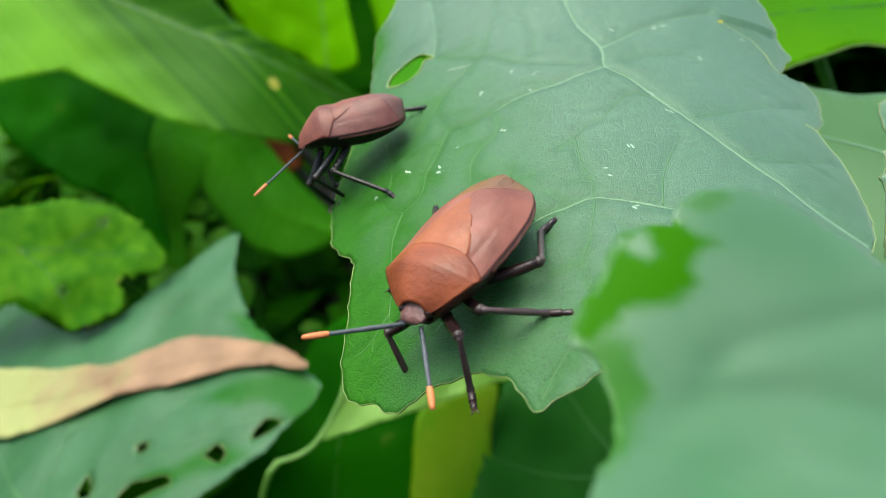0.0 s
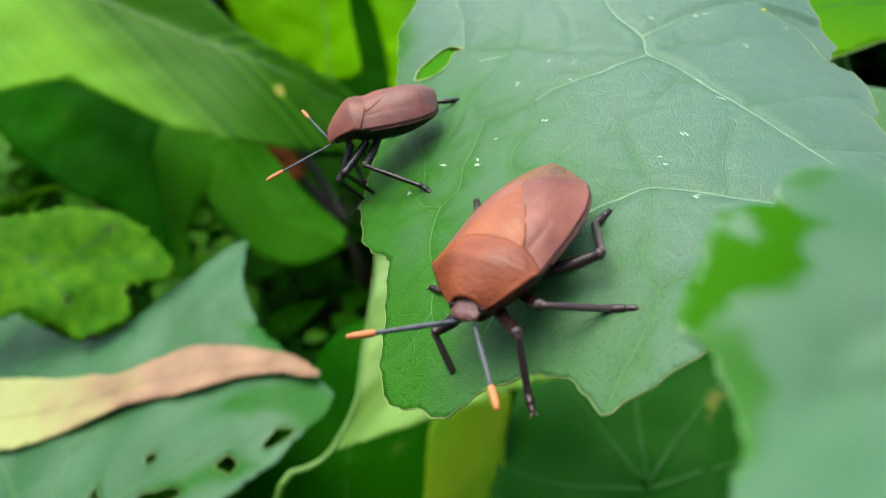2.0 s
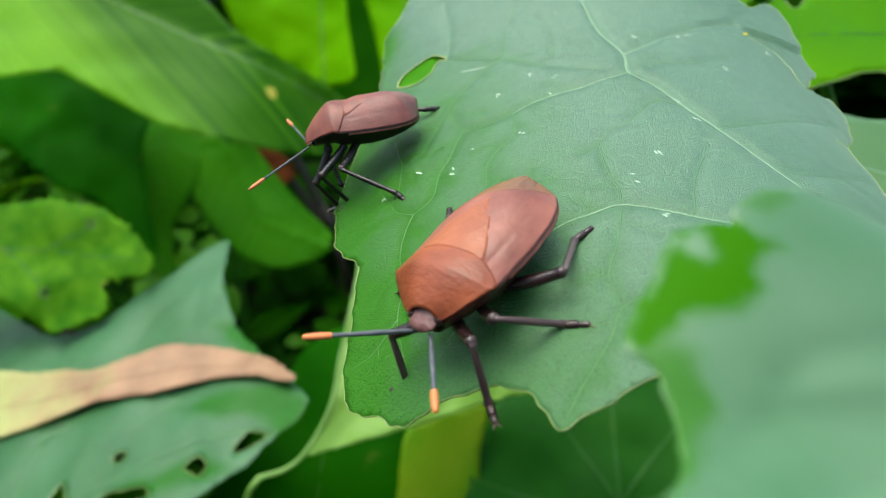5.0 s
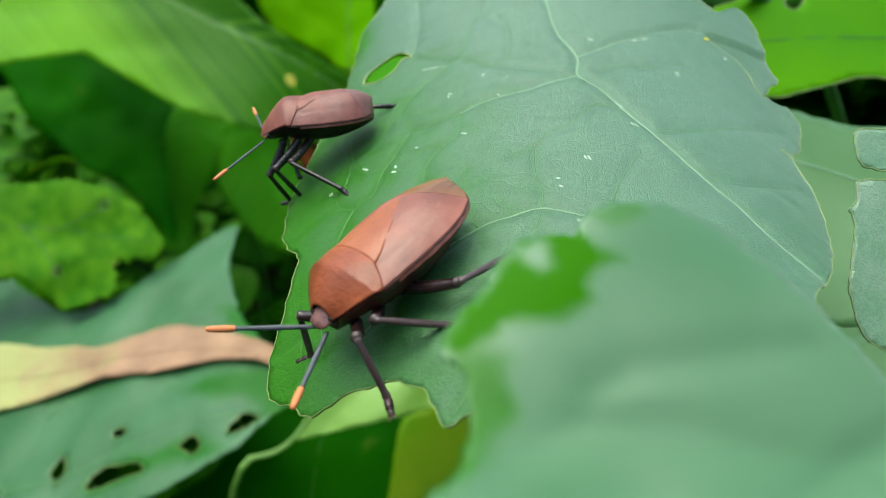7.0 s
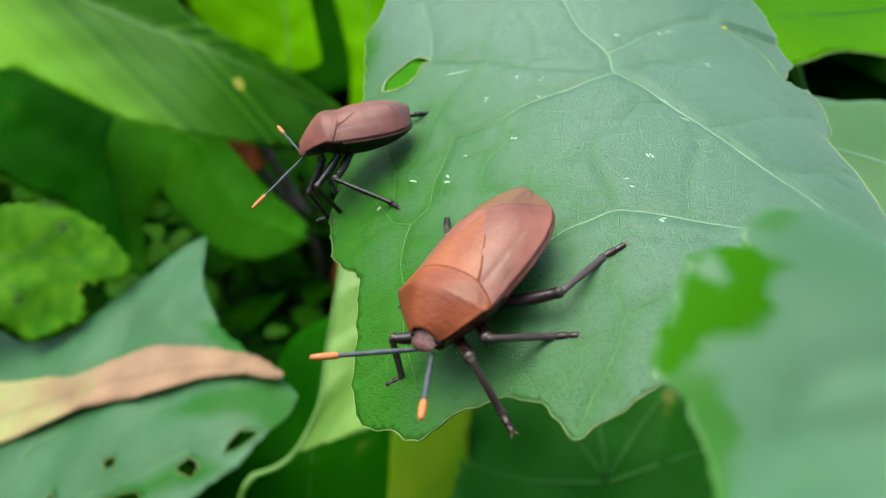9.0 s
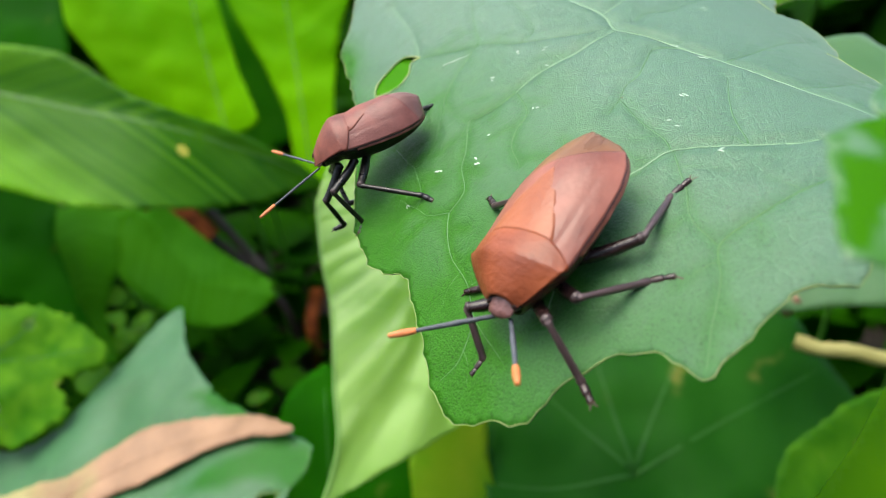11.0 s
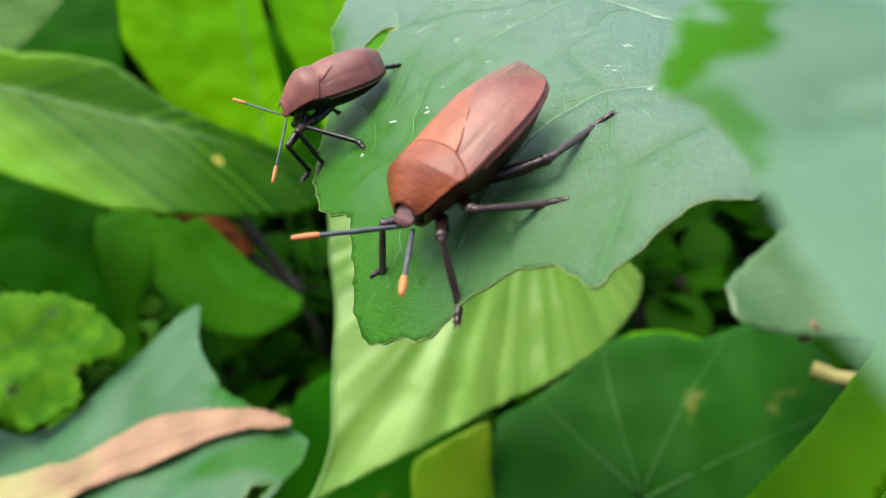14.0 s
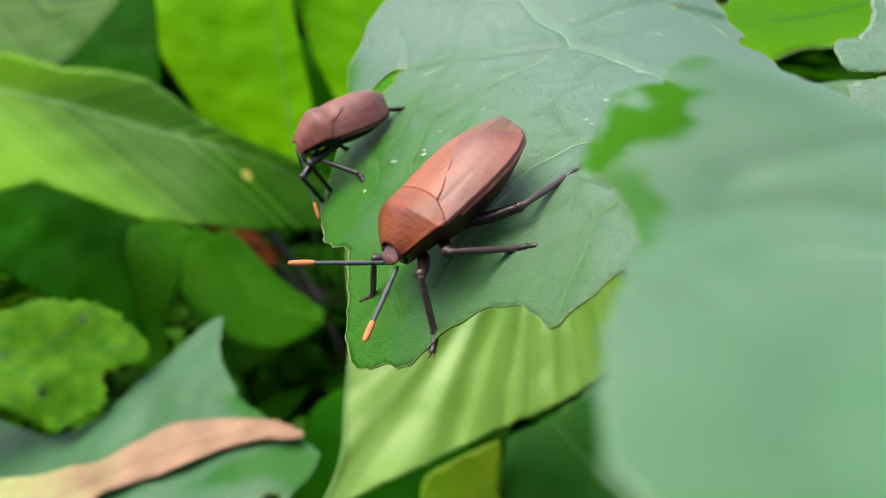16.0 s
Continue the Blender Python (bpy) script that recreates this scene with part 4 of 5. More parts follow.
broad_leaf("rounded mottled green leaf with worn edge", mm_pose(-173.3, 257.4, 67.5, 33.5, 0, 0),
           [(-80, 30), (-60, 33), (-49, 36.5), (-29, 40), (-8, 39), (9.2, 34.5), (25, 22), (35, 9.9), (31, 0.5), (24, 1.5), (20.5, -1.5), (15, -0.5), (12.5, -5.0), (15.5, -8.5), (14.5, -12.5), (17, -15.5), (8.9, -21.8), (-7.8, -26.8), (-20.8, -20.5), (-32, -14), (-50, -18), (-85, -24), (-92, 5)], M_WORN, 3.0, 111, veins=[[(-85, 4), (-40, 14), (0, 12), (30, 10)], [(-40, 14), (-20, -2), (-10, -18)], [(-20, 13), (0, 26), (4, 34)]], holes=[[(-17, -8), (-14, -5.5), (-11.5, -9), (-14, -11)], [(-2, 28), (1, 30), (3, 27), (0, 26)]], warp=2.2, rough=3.0, stalk=((-85, 4), (-300, 330, GROUND)), vein_mat=M_DIMVEIN)

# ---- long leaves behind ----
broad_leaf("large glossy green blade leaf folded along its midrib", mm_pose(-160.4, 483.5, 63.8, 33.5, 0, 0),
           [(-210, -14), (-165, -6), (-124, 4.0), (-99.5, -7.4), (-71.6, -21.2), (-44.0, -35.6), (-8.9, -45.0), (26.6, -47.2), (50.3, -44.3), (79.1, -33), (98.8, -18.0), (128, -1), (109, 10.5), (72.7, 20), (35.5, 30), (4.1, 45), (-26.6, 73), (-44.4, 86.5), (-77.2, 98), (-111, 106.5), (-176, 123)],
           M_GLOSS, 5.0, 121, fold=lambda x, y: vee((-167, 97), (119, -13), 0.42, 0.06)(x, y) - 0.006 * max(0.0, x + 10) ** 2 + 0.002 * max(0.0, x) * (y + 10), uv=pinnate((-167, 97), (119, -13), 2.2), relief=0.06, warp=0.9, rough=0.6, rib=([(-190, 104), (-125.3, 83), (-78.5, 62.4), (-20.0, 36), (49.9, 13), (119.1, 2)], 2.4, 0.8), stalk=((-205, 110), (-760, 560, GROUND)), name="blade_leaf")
bm = bmesh.new()
bmesh.ops.create_uvsphere(bm, u_segments=16, v_segments=8, radius=7.5 * MM)
for v in bm.verts:
    v.co.z *= 0.06
    v.co.x *= 1 + 0.2 * noise.noise(v.co * 300)
spot = tagged(finish("leaf_spot", bm, M_SPOT), "yellow decayed spot on the blade leaf", "leaf spot")
spot.matrix_world = mm_pose(-160.4, 483.5, 63.8, 33.5, 0, 0) @ mm_pose(34.8, 2.0, -11.0, 0, 28, 0)
broad_leaf("upright bright green blade leaf lit through", mm_pose(-219.4, 920.5, -19.1, 53.1, 0.0, 0.0) @ Matrix.Scale(1.5, 4),
           [(-79.0, 150), (-78.2, 86.3), (-71.5, 44.8), (-52.3, 6.9), (-29.0, -35.6), (17.1, -58), (48, -75), (75, -70), (66, -21.8), (60, 29.7), (56, 71.0), (61.1, 150)], M_BRIGHT, 5.0, 122, fold=vee((45, -80), (38, 140), -0.12, 0.5), uv=pinnate((45, -80), (38, 140), 0.6), relief=0.4, warp=1.6, rib=([(46, -72), (42, -20), (38, 40), (36, 145)], 1.1, 0.7), stalk=((46, -70), (-140, 840, GROUND)), name="blade_leaf")
broad_leaf("upright bright green blade leaf lit through", mm_pose(-66.0, 904.3, -33.8, 53.1, 0.0, 0.0) @ Matrix.Scale(1.5, 4),
           [(-45.7, 150), (-42.4, 83.2), (-31.9, 41.0), (-14.9, -6.8), (-4.3, -54.2), (-3.5, -110), (25.2, -112), (42, -31.2), (56, 13.9), (82, 68.5), (90, 150)], M_BRIGHT, 5.0, 123, fold=vee((8, -110), (15, 140), -0.2, 0.15), uv=pinnate((8, -110), (15, 140), 0.6), relief=0.4, warp=1.6, rib=([(8, -110), (12, 0), (15, 145)], 1.1, 0.7), stalk=((9, -108), (-60, 810, GROUND)), name="blade_leaf")
broad_leaf("bright green blade leaf with a pale edge", mm_pose(-297, 678, 131, 33.5, 0, 0) @ Matrix.Scale(1.25, 4), [(-60, -60), (-45.5, -52.0), (-17.4, -31.0), (0.6, -11), (22.7, 22.9), (37.8, 75), (-20, 110), (-90, 60)], M_GLOSS, 5.0, 124, uv=pinnate((-60, -60), (10, 110), 0.6), relief=0.4, warp=1.2, stalk=((-74, 20), (-760, 640, GROUND)), name="blade_leaf", margin=0.4)
broad_leaf("dark green blade leaf in the shade", mm_pose(-328.5, 837.0, 71.7, 33.5, 0.0, 0.0) @ Matrix.Scale(1.35, 4), [(-90, -60), (-50, 20), (-20, 95), (20, 95), (38, -20), (34, -62), (-8, -50)], M_SHADE, 6.0, 125, uv=pinnate((0, -60), (0, 95), 0.6), warp=1.5, stalk=((0, -55), (-340, 850, GROUND)), name="blade_leaf")
broad_leaf("dull green blade leaf between the bright ones", mm_pose(-130.7, 992.4, -78.9, 53.1, 0.0, 0.0) @ Matrix.Scale(1.55, 4), [(-30, 70), (6, 62), (24, 3.3), (34, -70), (-34, -70)], M_MID, 6.0, 126, warp=1.2, stalk=((0, -65), (-130, 960, GROUND)), name="blade_leaf")
broad_leaf("dark green blade leaf in the shade", mm_pose(-294.8, 536.5, -29.6, 33.5, 0.0, 0.0) @ Matrix.Scale(1.35, 4), [(-140, 98), (-83.7, 92), (-38.2, 70), (-16.0, 56), (26, 36), (24, 2.5), (33, -30), (46, -74), (27.5, -58), (12, -44), (-0.5, -35), (-21.4, -28.5), (-39.7, -16.1), (-66.5, 2.2), (-86.8, 26.5), (-125, 72)], M_SHADE, 5.0, 127, uv=pinnate((-120, 85), (46, -70), 0.7), relief=0.5, warp=2.0, stalk=((-120, 82), (-560, 640, GROUND)), name="blade_leaf")
broad_leaf("mid green shaded leaf standing upright", mm_pose(-266.4, 564.5, -89.7, 33.5, 0.0, 0.0) @ Matrix.Scale(1.55, 4), [(-23.8, 32), (-13.9, 46), (4, 50), (24.0, 38), (21.8, 3.8), (11.5, -23.6), (16.0, -56.0), (-6.3, -47), (-19.6, -11.2)], M_MID, 4.0, 128, fold=vee((0, 50), (2, -50), 0.2, 0.2), uv=pinnate((0, 50), (2, -50), 0.6), relief=0.4, warp=1.0, stalk=((4, -46), (-260, 545, GROUND)), name="blade_leaf")
broad_leaf("mid green shaded leaf curving over", mm_pose(-158.3, 535.0, -88.1, 33.5, 0.0, 0.0) @ Matrix.Scale(1.5, 4), [(-46.4, 48), (-29.1, 46), (-12.9, 15), (-0.3, -4), (26.0, -14), (44, -23.6), (17.7, -37), (-8.5, -32.5), (-30.8, -11.3), (-44, 7.0)], M_MID, 4.0, 129, fold=vee((-40, 40), (30, -26), 0.25, 0.1), uv=pinnate((-40, 40), (30, -26), 0.6), relief=0.4, warp=1.0, stalk=((-38, 42), (-225, 600, GROUND)), name="blade_leaf")
broad_leaf("mid green shaded leaf lying low", mm_pose(-170, 640, -170, 33.5, 0.0, 0.0) @ Matrix.Scale(1.6, 4), [(-51.0, 48.0), (-30.7, 57.5), (5.4, 15.3), (37.3, -14.2), (16.4, -28.5), (-17.6, -27.9), (-46.6, -12.1), (-64.1, 16.0)], M_MID, 4.0, 132, fold=vee((-45, 45), (35, -15), 0.12, 0.2), uv=pinnate((-45, 45), (35, -15), 0.8), relief=0.3, warp=1.2, stalk=((-45, 42), (-260, 720, GROUND)), name="blade_leaf")
broad_leaf("dark green leaf low in the shade", mm_pose(-50.8, 207.0, 9.7, 26.6, 0, 0), [(-90, -60), (-67.9, -36.9), (-48.1, -21.5), (-34.3, 5.6), (-14.6, 48), (8.6, 62), (27.3, 36), (85.0, 12), (100, -20), (86, -70), (0, -80)], M_SHADE, 5.0, 130, veins=[[(0, -70), (0, -10), (5, 50)]], warp=1.6, rough=1.2, stalk=((0, -70), (-50, 170, GROUND)), vein_mat=M_DIMVEIN, name="blade_leaf")


def fan(x, y):
    """Side veins of the young leaf: they rise from its lower edge and draw together towards the hidden tip."""
    u = 35 - x
    v = min(u, 20)
    g = 88 - x if u < 0 else 53 * math.exp(0.0189 * v - 0.00025 * v * v + 0.009 * max(0, u - 20))
    return (math.hypot(x - 89, y - 75) / 200, math.atan2(68 - y, g))


def pleat(x, y):
    """The broad pleat near the midrib of the young leaf: a valley with a slope that faces the sky."""
    far, s = fan(x, y)
    steps = [(0.80, 0.0), (0.90, 0.3), (0.958, -0.8), (1.06, 0.8), (1.12, 0.1), (1.18, 0.3), (1.26, 0.0)]
    for (a, h), (b, k) in zip(steps, steps[1:]):
        if a <= s < b:
            t = (s - a) / (b - a)
            return (h + (k - h) * t * t * (3 - 2 * t)) * min(1, far / 0.5)
    return 0.0


broad_leaf("pale yellow-green young leaf with fine side veins", mm_pose(-33.3, 198.1, 115.6, 33.5, 0, 0),
           [(-10.9, -57.7), (-3.4, -40.4), (-1.6, -20.9), (2.1, 8.5), (1.9, 29.3), (3.7, 53.7), (16.0, 72.7), (45, 66), (71.4, 53.0), (110.4, 21.1), (121.7, 4.6), (115.8, -7.2), (98.4, -21.1), (74.1, -31.8), (51.7, -38.1), (25.6, -47.4), (-3.0, -56)],
           M_PALE, 1.3, 140, uv=fan, fold=pleat, relief=0.25, warp=1.0, rough=0.6, rib=([(-27, -66), (-18, -63), (-11, -56.5), (-3.4, -40.4), (-1.4, -20.9), (2.3, 8.5), (2.1, 29.3), (3.9, 53.7)], 2.0, 1.0), curve=(-0.6, 0.4), stalk=((-26.5, -66), (-90, 125, GROUND)), stalk_mat=M_RIB, name="blade_leaf")
broad_leaf("yellowing narrow leaf below", mm_pose(27.6, 216.0, 31.7, 36.9, 0, 0), [(-37.9, -11.5), (-20, -4), (-0.2, 1.1), (-3, -20), (-6.8, -60), (-40.2, -60), (-41, -30)], M_YELLOW, 3.5, 131, veins=[[(-22, -58), (-20, -30), (-12, -4)]], vein_mat=M_YELLOW, warp=0.8, stalk=((-22, -58), (10, 170, GROUND)), name="blade_leaf")


def stem(label, ctrl, r, material, name="stem", flat=1.0):
    pts = spline(ctrl, 8)
    ob = finish(name, tube([p * MM for p in pts], [r * (1 - 0.3 * i / len(pts)) * MM * (1 + 0.15 * noise.noise((i * 0.6, r, 2))) for i in range(len(pts))], 10, flat), material)
    return tagged(ob, label, "stem")


stem("reddish brown dead leaf sheath among the leaves", [(-330, 935, -180), (-295, 920, -210), (-278, 916, -226), (-251, 909, -251), (-221, 894, -287)], 27, M_STEM, "dead_sheath", 0.7)
stem("thin blackish dead stem among green leaves", [(-232, 900, -275), (-192, 882, -316), (-158, 857, -358), (-131, 828, -420), (-120, 815, GROUND)], 7.5, M_BLACKSTEM)
stem("blackish dead stem among green leaves", [(-255, 945, -185), (-233, 930, -222), (-208, 911, -265), (-176, 885, -316), (-143, 849, -372), (-120, 840, GROUND)], 8, M_BLACKSTEM)
stem("short brown dead stem stub", [(-84, 848, -382), (-92, 834, -398), (-104, 804, -432), (-106, 800, GROUND)], 12, M_STEM)
stem("dry yellowish leaf stalk lying across", [(157, 184, 71.5), (160, 181, 71.5), (164, 177, 71.5), (177, 167, 74), (200, 155, 60), (215, 148, -20), (218, 146, -200), (220, 145, GROUND)], 3.6, M_STRAW)
stem("brown withered bud on a low leaf", [(157, 195, 79), (159, 194, 83), (161, 193, 87)], 3.2, M_DRY, "withered_bud")


# ---- undergrowth that fills the bed, and an added ring of bushes that cuts low skylight ----
def leaflets(name, label, spots, material, seed):
    """Many small pointed leaves in one mesh."""
    rng = random.Random(seed)
    verts, faces = [], []
    for (x, y, z), size in spots:
        yaw, tip, roll = rng.uniform(0, 6.28), rng.uniform(-0.5, 0.9), rng.uniform(-0.5, 0.5)
        m = Matrix.Translation((x, y, z)) @ Euler((tip, roll, yaw)).to_matrix().to_4x4()
        k = len(verts)
        w = size * rng.uniform(0.28, 0.45)
        for s, t in ((0, 0.03), (0.2, 0.75), (0.45, 1.0), (0.7, 0.8), (0.9, 0.35), (1.0, 0.02)):
            sag = -0.35 * size * s * s
            for u in (-1, 0, 1):
                verts.append(m @ Vector((u * w * t, s * size, sag + 0.18 * w * t * abs(u))))
        for i in range(5):
            for j in range(2):
                a = k + i * 3 + j
                faces.append((a, a + 1, a + 4, a + 3))
    me = bpy.data.meshes.new(name)
    me.from_pydata([v[:] for v in verts], [], faces)
    me.polygons.foreach_set("use_smooth", [True] * len(me.polygons))
    me.materials.append(material)
    return tagged(new(name, me), label, "undergrowth", kind="stuff")


rng = random.Random(77)
low, ring_spots = [], []
while len(low) < 5200:
    x, y = rng.uniform(-1.5, 1.5), rng.uniform(-1.3, 1.7)
    top = -0.40 + 0.10 * max(0.0, y - 0.5)
    low.append(((x, y, rng.uniform(-0.595, top)), rng.uniform(0.06, 0.13)))
leaflets("undergrowth", "dense low undergrowth covering the soil, its green darkened for deep shade", low, M_UNDER_SHADE, 5)
while len(ring_spots) < 7000:
    # bushes added to block low skylight: tall behind the lens, middling to one side, low across the bed
    x, y = rng.uniform(-3.2, 3.2), rng.uniform(-3.0, 3.4)
    r = math.hypot(x, y - 0.25)
    if not 1.35 + 0.25 * noise.noise((x, y, 2)) < r < 3.0 + 0.6 * noise.noise((x, y, 7)):
        continue
    crest = 1.15 if y < -0.4 else 0.28 if x < -0.5 else -0.12
    crest += 0.25 * noise.noise((x * 2, y * 2, 5))
    z = -0.58 + (crest + 0.58) * rng.random() ** 0.8
    ring_spots.append(((x, y, z), rng.uniform(0.12, 0.26)))
leaflets("shrubbery", "leafy green bushes added round the bed to block low skylight", ring_spots, M_UNDER_SHADE, 6)

weeds = [((rng.gauss(-0.48, 0.10), rng.gauss(0.60, 0.11), rng.uniform(-0.42, -0.18)), rng.uniform(0.025, 0.06)) for _ in range(280)]
weeds += [((rng.gauss(-0.46, 0.05), rng.gauss(0.69, 0.04), rng.uniform(-0.28, -0.10)), rng.uniform(0.03, 0.06)) for _ in range(240)]
leaflets("weeds", "small pale green weeds among the larger leaves", weeds, M_MOTTLE, 9)


# ---- the insects ----
def profile_w(y, s, nose=1.0):
    """Half width of the back, in mm, along the body (y forward)."""
    pts = [(-17.6, 0.4), (-17.4, 2.1), (-16.8, 3.5), (-15.6, 4.9), (-13.8, 6.0), (-11, 6.8), (-7, 7.0), (-3, 6.75), (-1.2, 6.65), (0, 6.45), (0.8, 6.0), (1.8, 5.2), (3.2, 3.9), (4.2, 2.8), (4.8, 1.9)]
    y /= s * (nose if y > 0 else 1.0)
    for (a, wa), (b, wb) in zip(pts, pts[1:]):
        if a <= y <= b:
            t = (y - a) / (b - a)
            return (wa + (wb - wa) * t) * s
    return (pts[0][1] if y < 0 else pts[-1][1]) * s


def back_z(u, y, s, dome=2.3, nod=0.6, saddle=0.15, nose=1.0):
    """Height of the back: a dome, highest behind the shoulders; nod: how far its front dips."""
    y /= s * (nose if y > 0 else 1.0)
    if y > 0:
        top = dome - (dome + nod) * (y / 4.8) ** 1.35
        edge = -(nod + 1.0) * (y / 4.8) ** 1.35
    else:
        top = dome * (1 + 0.03 * (y / -9)) if y > -9 else 1.03 * dome - (1.03 * dome + 0.5) * ((-9 - y) / 10.4) ** (2.0 + 0.8 * (dome - 2.3))
        top -= saddle * math.exp(-(((y + 3.4) / 1.3) ** 2))
        edge = -0.2 - 1.0 * (-y / 19.4)
    keel = 2.2 - 0.35 * min(1.0, max(0.0, (-6 - y) / 12))
    return (edge + (top - edge) * (1 - abs(u) ** keel)) * s


def patch(fn, nu, nv):
    bm = bmesh.new()
    grid = [[bm.verts.new(Vector(fn(i / nu, j / nv)) * MM) for i in range(nu + 1)] for j in range(nv + 1)]
    for j in range(nv):
        for i in range(nu):
            bm.faces.new((grid[j][i], grid[j][i + 1], grid[j + 1][i + 1], grid[j + 1][i]))
    bmesh.ops.remove_doubles(bm, verts=bm.verts, dist=1e-6)
    bm.normal_update()
    if sum(f.normal.z for f in bm.faces) < 0:
        bmesh.ops.reverse_faces(bm, faces=bm.faces)
    return bm


def limb(length, r0, r1, n=8, knob=0.0, bend=0.0):
    """A leg or antenna piece along +z, from its joint."""
    pts, rad = [], []
    for i in range(n + 1):
        t = i / n
        pts.append((0, bend * math.sin(math.pi * t) * MM, length * t * MM))
        r = r0 + (r1 - r0) * t + 0.25 * r0 * math.sin(math.pi * t)
        if knob and (t > 0.93 or t < 0.06):
            r *= 1 + knob
        rad.append(r * MM)
    bm = bmesh.new()
    sides, rings = 10, []
    for p, r in zip(pts, rad):
        rings.append([bm.verts.new(Vector(p) + Vector((r * math.cos(a), r * math.sin(a), 0))) for a in (2 * math.pi * k / sides for k in range(sides))])
    for a, b in zip(rings, rings[1:]):
        for k in range(sides):
            bm.faces.new((a[k], a[(k + 1) % sides], b[(k + 1) % sides], b[k]))
    lo, hi = bm.verts.new(Vector(pts[0]) - Vector((0, 0, rad[0] * 0.6))), bm.verts.new(Vector(pts[-1]) + Vector((0, 0, rad[-1] * 0.6)))
    for k in range(sides):
        bm.faces.new((rings[0][(k + 1) % sides], rings[0][k], lo))
        bm.faces.new((rings[-1][k], rings[-1][(k + 1) % sides], hi))
    return bm


def aim(at, to, side=(0, 0, 1)):
    """A pose at a point (mm) with +z towards another."""
    z = (Vector(to) - Vector(at)).normalized()
    x = z.cross(Vector(side))
    x = x.normalized() if x.length > 1e-4 else Vector((1, 0, 0))
    y = z.cross(x)
    return Matrix.Translation(Vector(at) * MM) @ Matrix((x, y, z)).transposed().to_4x4()


def insect(label, s, shell, scut, wing, memb, side_mat, leg_mat, head_mat, tips, dome=2.3, nod=0.6, deep=3.6, saddle=0.15, nose=1.0):
    """A shield bug built round the middle of its shoulders, head along +y."""
    bug = new("shield_bug")
    tagged(bug, label, "insect", "shield bugs")

    def hind(u):
        return (-3.2 + 2.6 * abs(u) ** 2.5) * s

    def pron(a, b):
        u = a * 2 - 1
        y0, y1 = hind(u), (4.8 - 0.45 * (1 - u * u)) * s * nose
        y = y0 + (y1 - y0) * b
        w = profile_w(y, s, nose)
        rim = 0.12 * s * max(0, abs(u) - 0.9) / 0.1
        wrinkle = 0.025 * s * noise.noise((u * 3, y * 1.2, 4)) + 0.008 * s * noise.noise((u * 9, y * 5, 6))
        return (u * w, y, back_z(u, y, s, dome, nod, saddle, nose) + 0.02 * s * (1 - b) ** 3 * (1 - 0.5 * u * u) + (0.045 * min(1.0, b * 5) + 0.01) * s + rim * min(1.0, b * 4) + wrinkle)

    thicken(part("pronotum", patch(pron, 40, 24), shell, bug, "domed shoulder shield"), 0.12 * s * MM)

    def scu(a, b):
        u = a * 2 - 1
        y = (-2.6 - 8.2 * b) * s
        w = 4.3 * s * (1 - b**1.2) ** 0.9 + 0.02
        x = u * w
        full = profile_w(y, s, nose)
        return (x, y + 0.3 * s * u * u * (1 - b), back_z(x / full, y, s, dome, nod, saddle, nose) + 0.10 * s * (1 - 0.9 * abs(u) ** 3) - 0.02 * s * b + 0.04 * s * noise.noise((x * 0.8, y * 0.8, 2)))

    thicken(part("scutellum", patch(scu, 20, 24), scut, bug, "smooth triangular back plate"), 0.12 * s * MM)
    def ridge(a, b):
        """Veins of the leathery wing: two long raised lines."""
        long_vein = 0.014 * math.exp(-(((a - 0.50 - 0.12 * b) / 0.025) ** 2)) + 0.010 * math.exp(-(((a - 0.66 + 0.10 * b) / 0.02) ** 2))
        return long_vein * min(1.0, 4 * b)

    for sign in (-1, 1):
        def win(a, b, sign=sign):
            u = sign * a
            y0 = 0.2 * s - 2.6 * s * (1 - a)
            y1 = (-12.2 + 3.8 * u) * s
            y = y0 + (y1 - y0) * b
            w = profile_w(y, s, nose) * 0.97
            groove = -0.10 * s * math.exp(-((a - 0.72) / 0.04) ** 2) * (1 - b)
            return (u * w, y, back_z(u, y, s, dome, nod, saddle, nose) + (0.03 - 0.03 * max(0, 1 - 8 * b)) * s + groove + 0.035 * s * noise.noise((u * 4, y * 0.5, 3)) + 0.012 * s * noise.noise((u * 13, y * 1.8, 7)) + ridge(a, b) * s)

        thicken(part("forewing", patch(win, 44, 40), wing, bug, "leathery brown forewing"), 0.25 * s * MM)

    def mem(a, b):
        u = a * 2 - 1
        y0 = (-11.6 + 3.8 * u) * s
        y1 = -17.6 * s
        y = y0 + (y1 - y0) * b
        w = profile_w(y, s, nose) * 0.96
        rib = 0.05 * s * math.cos(u * 26) * b
        return (u * w, y, back_z(u, y, s, dome, nod, saddle, nose) - 0.10 * s + rib)

    thicken(part("membrane", patch(mem, 34, 18), memb, bug, "folded smooth wing membrane"), 0.15 * s * MM)

    def belly(a, b):
        u = a * 2 - 1
        y = (4.3 * min(1.0, nose) - (21.7 - 4.3 * (1 - min(1.0, nose))) * b) * s
        w = profile_w(y, s, nose) * 0.985
        e = back_z(1, y, s, dome, nod, saddle, nose) - 0.12 * s
        sag = deep * s * math.sin(math.pi * min(1, 0.12 + 0.8 * b)) ** 0.8
        seg = 0.10 * s * math.cos(b * 2 * math.pi * 9) * (abs(u) ** 2) if b > 0.25 else 0
        return (u * w, y, e - sag * (1 - abs(u) ** 2.6) + seg * 0.5)

    bm = patch(belly, 30, 44)
    bmesh.ops.reverse_faces(bm, faces=bm.faces)
    thicken(part("abdomen", bm, side_mat, bug, "dark segmented underside"), 0.3 * s * MM)

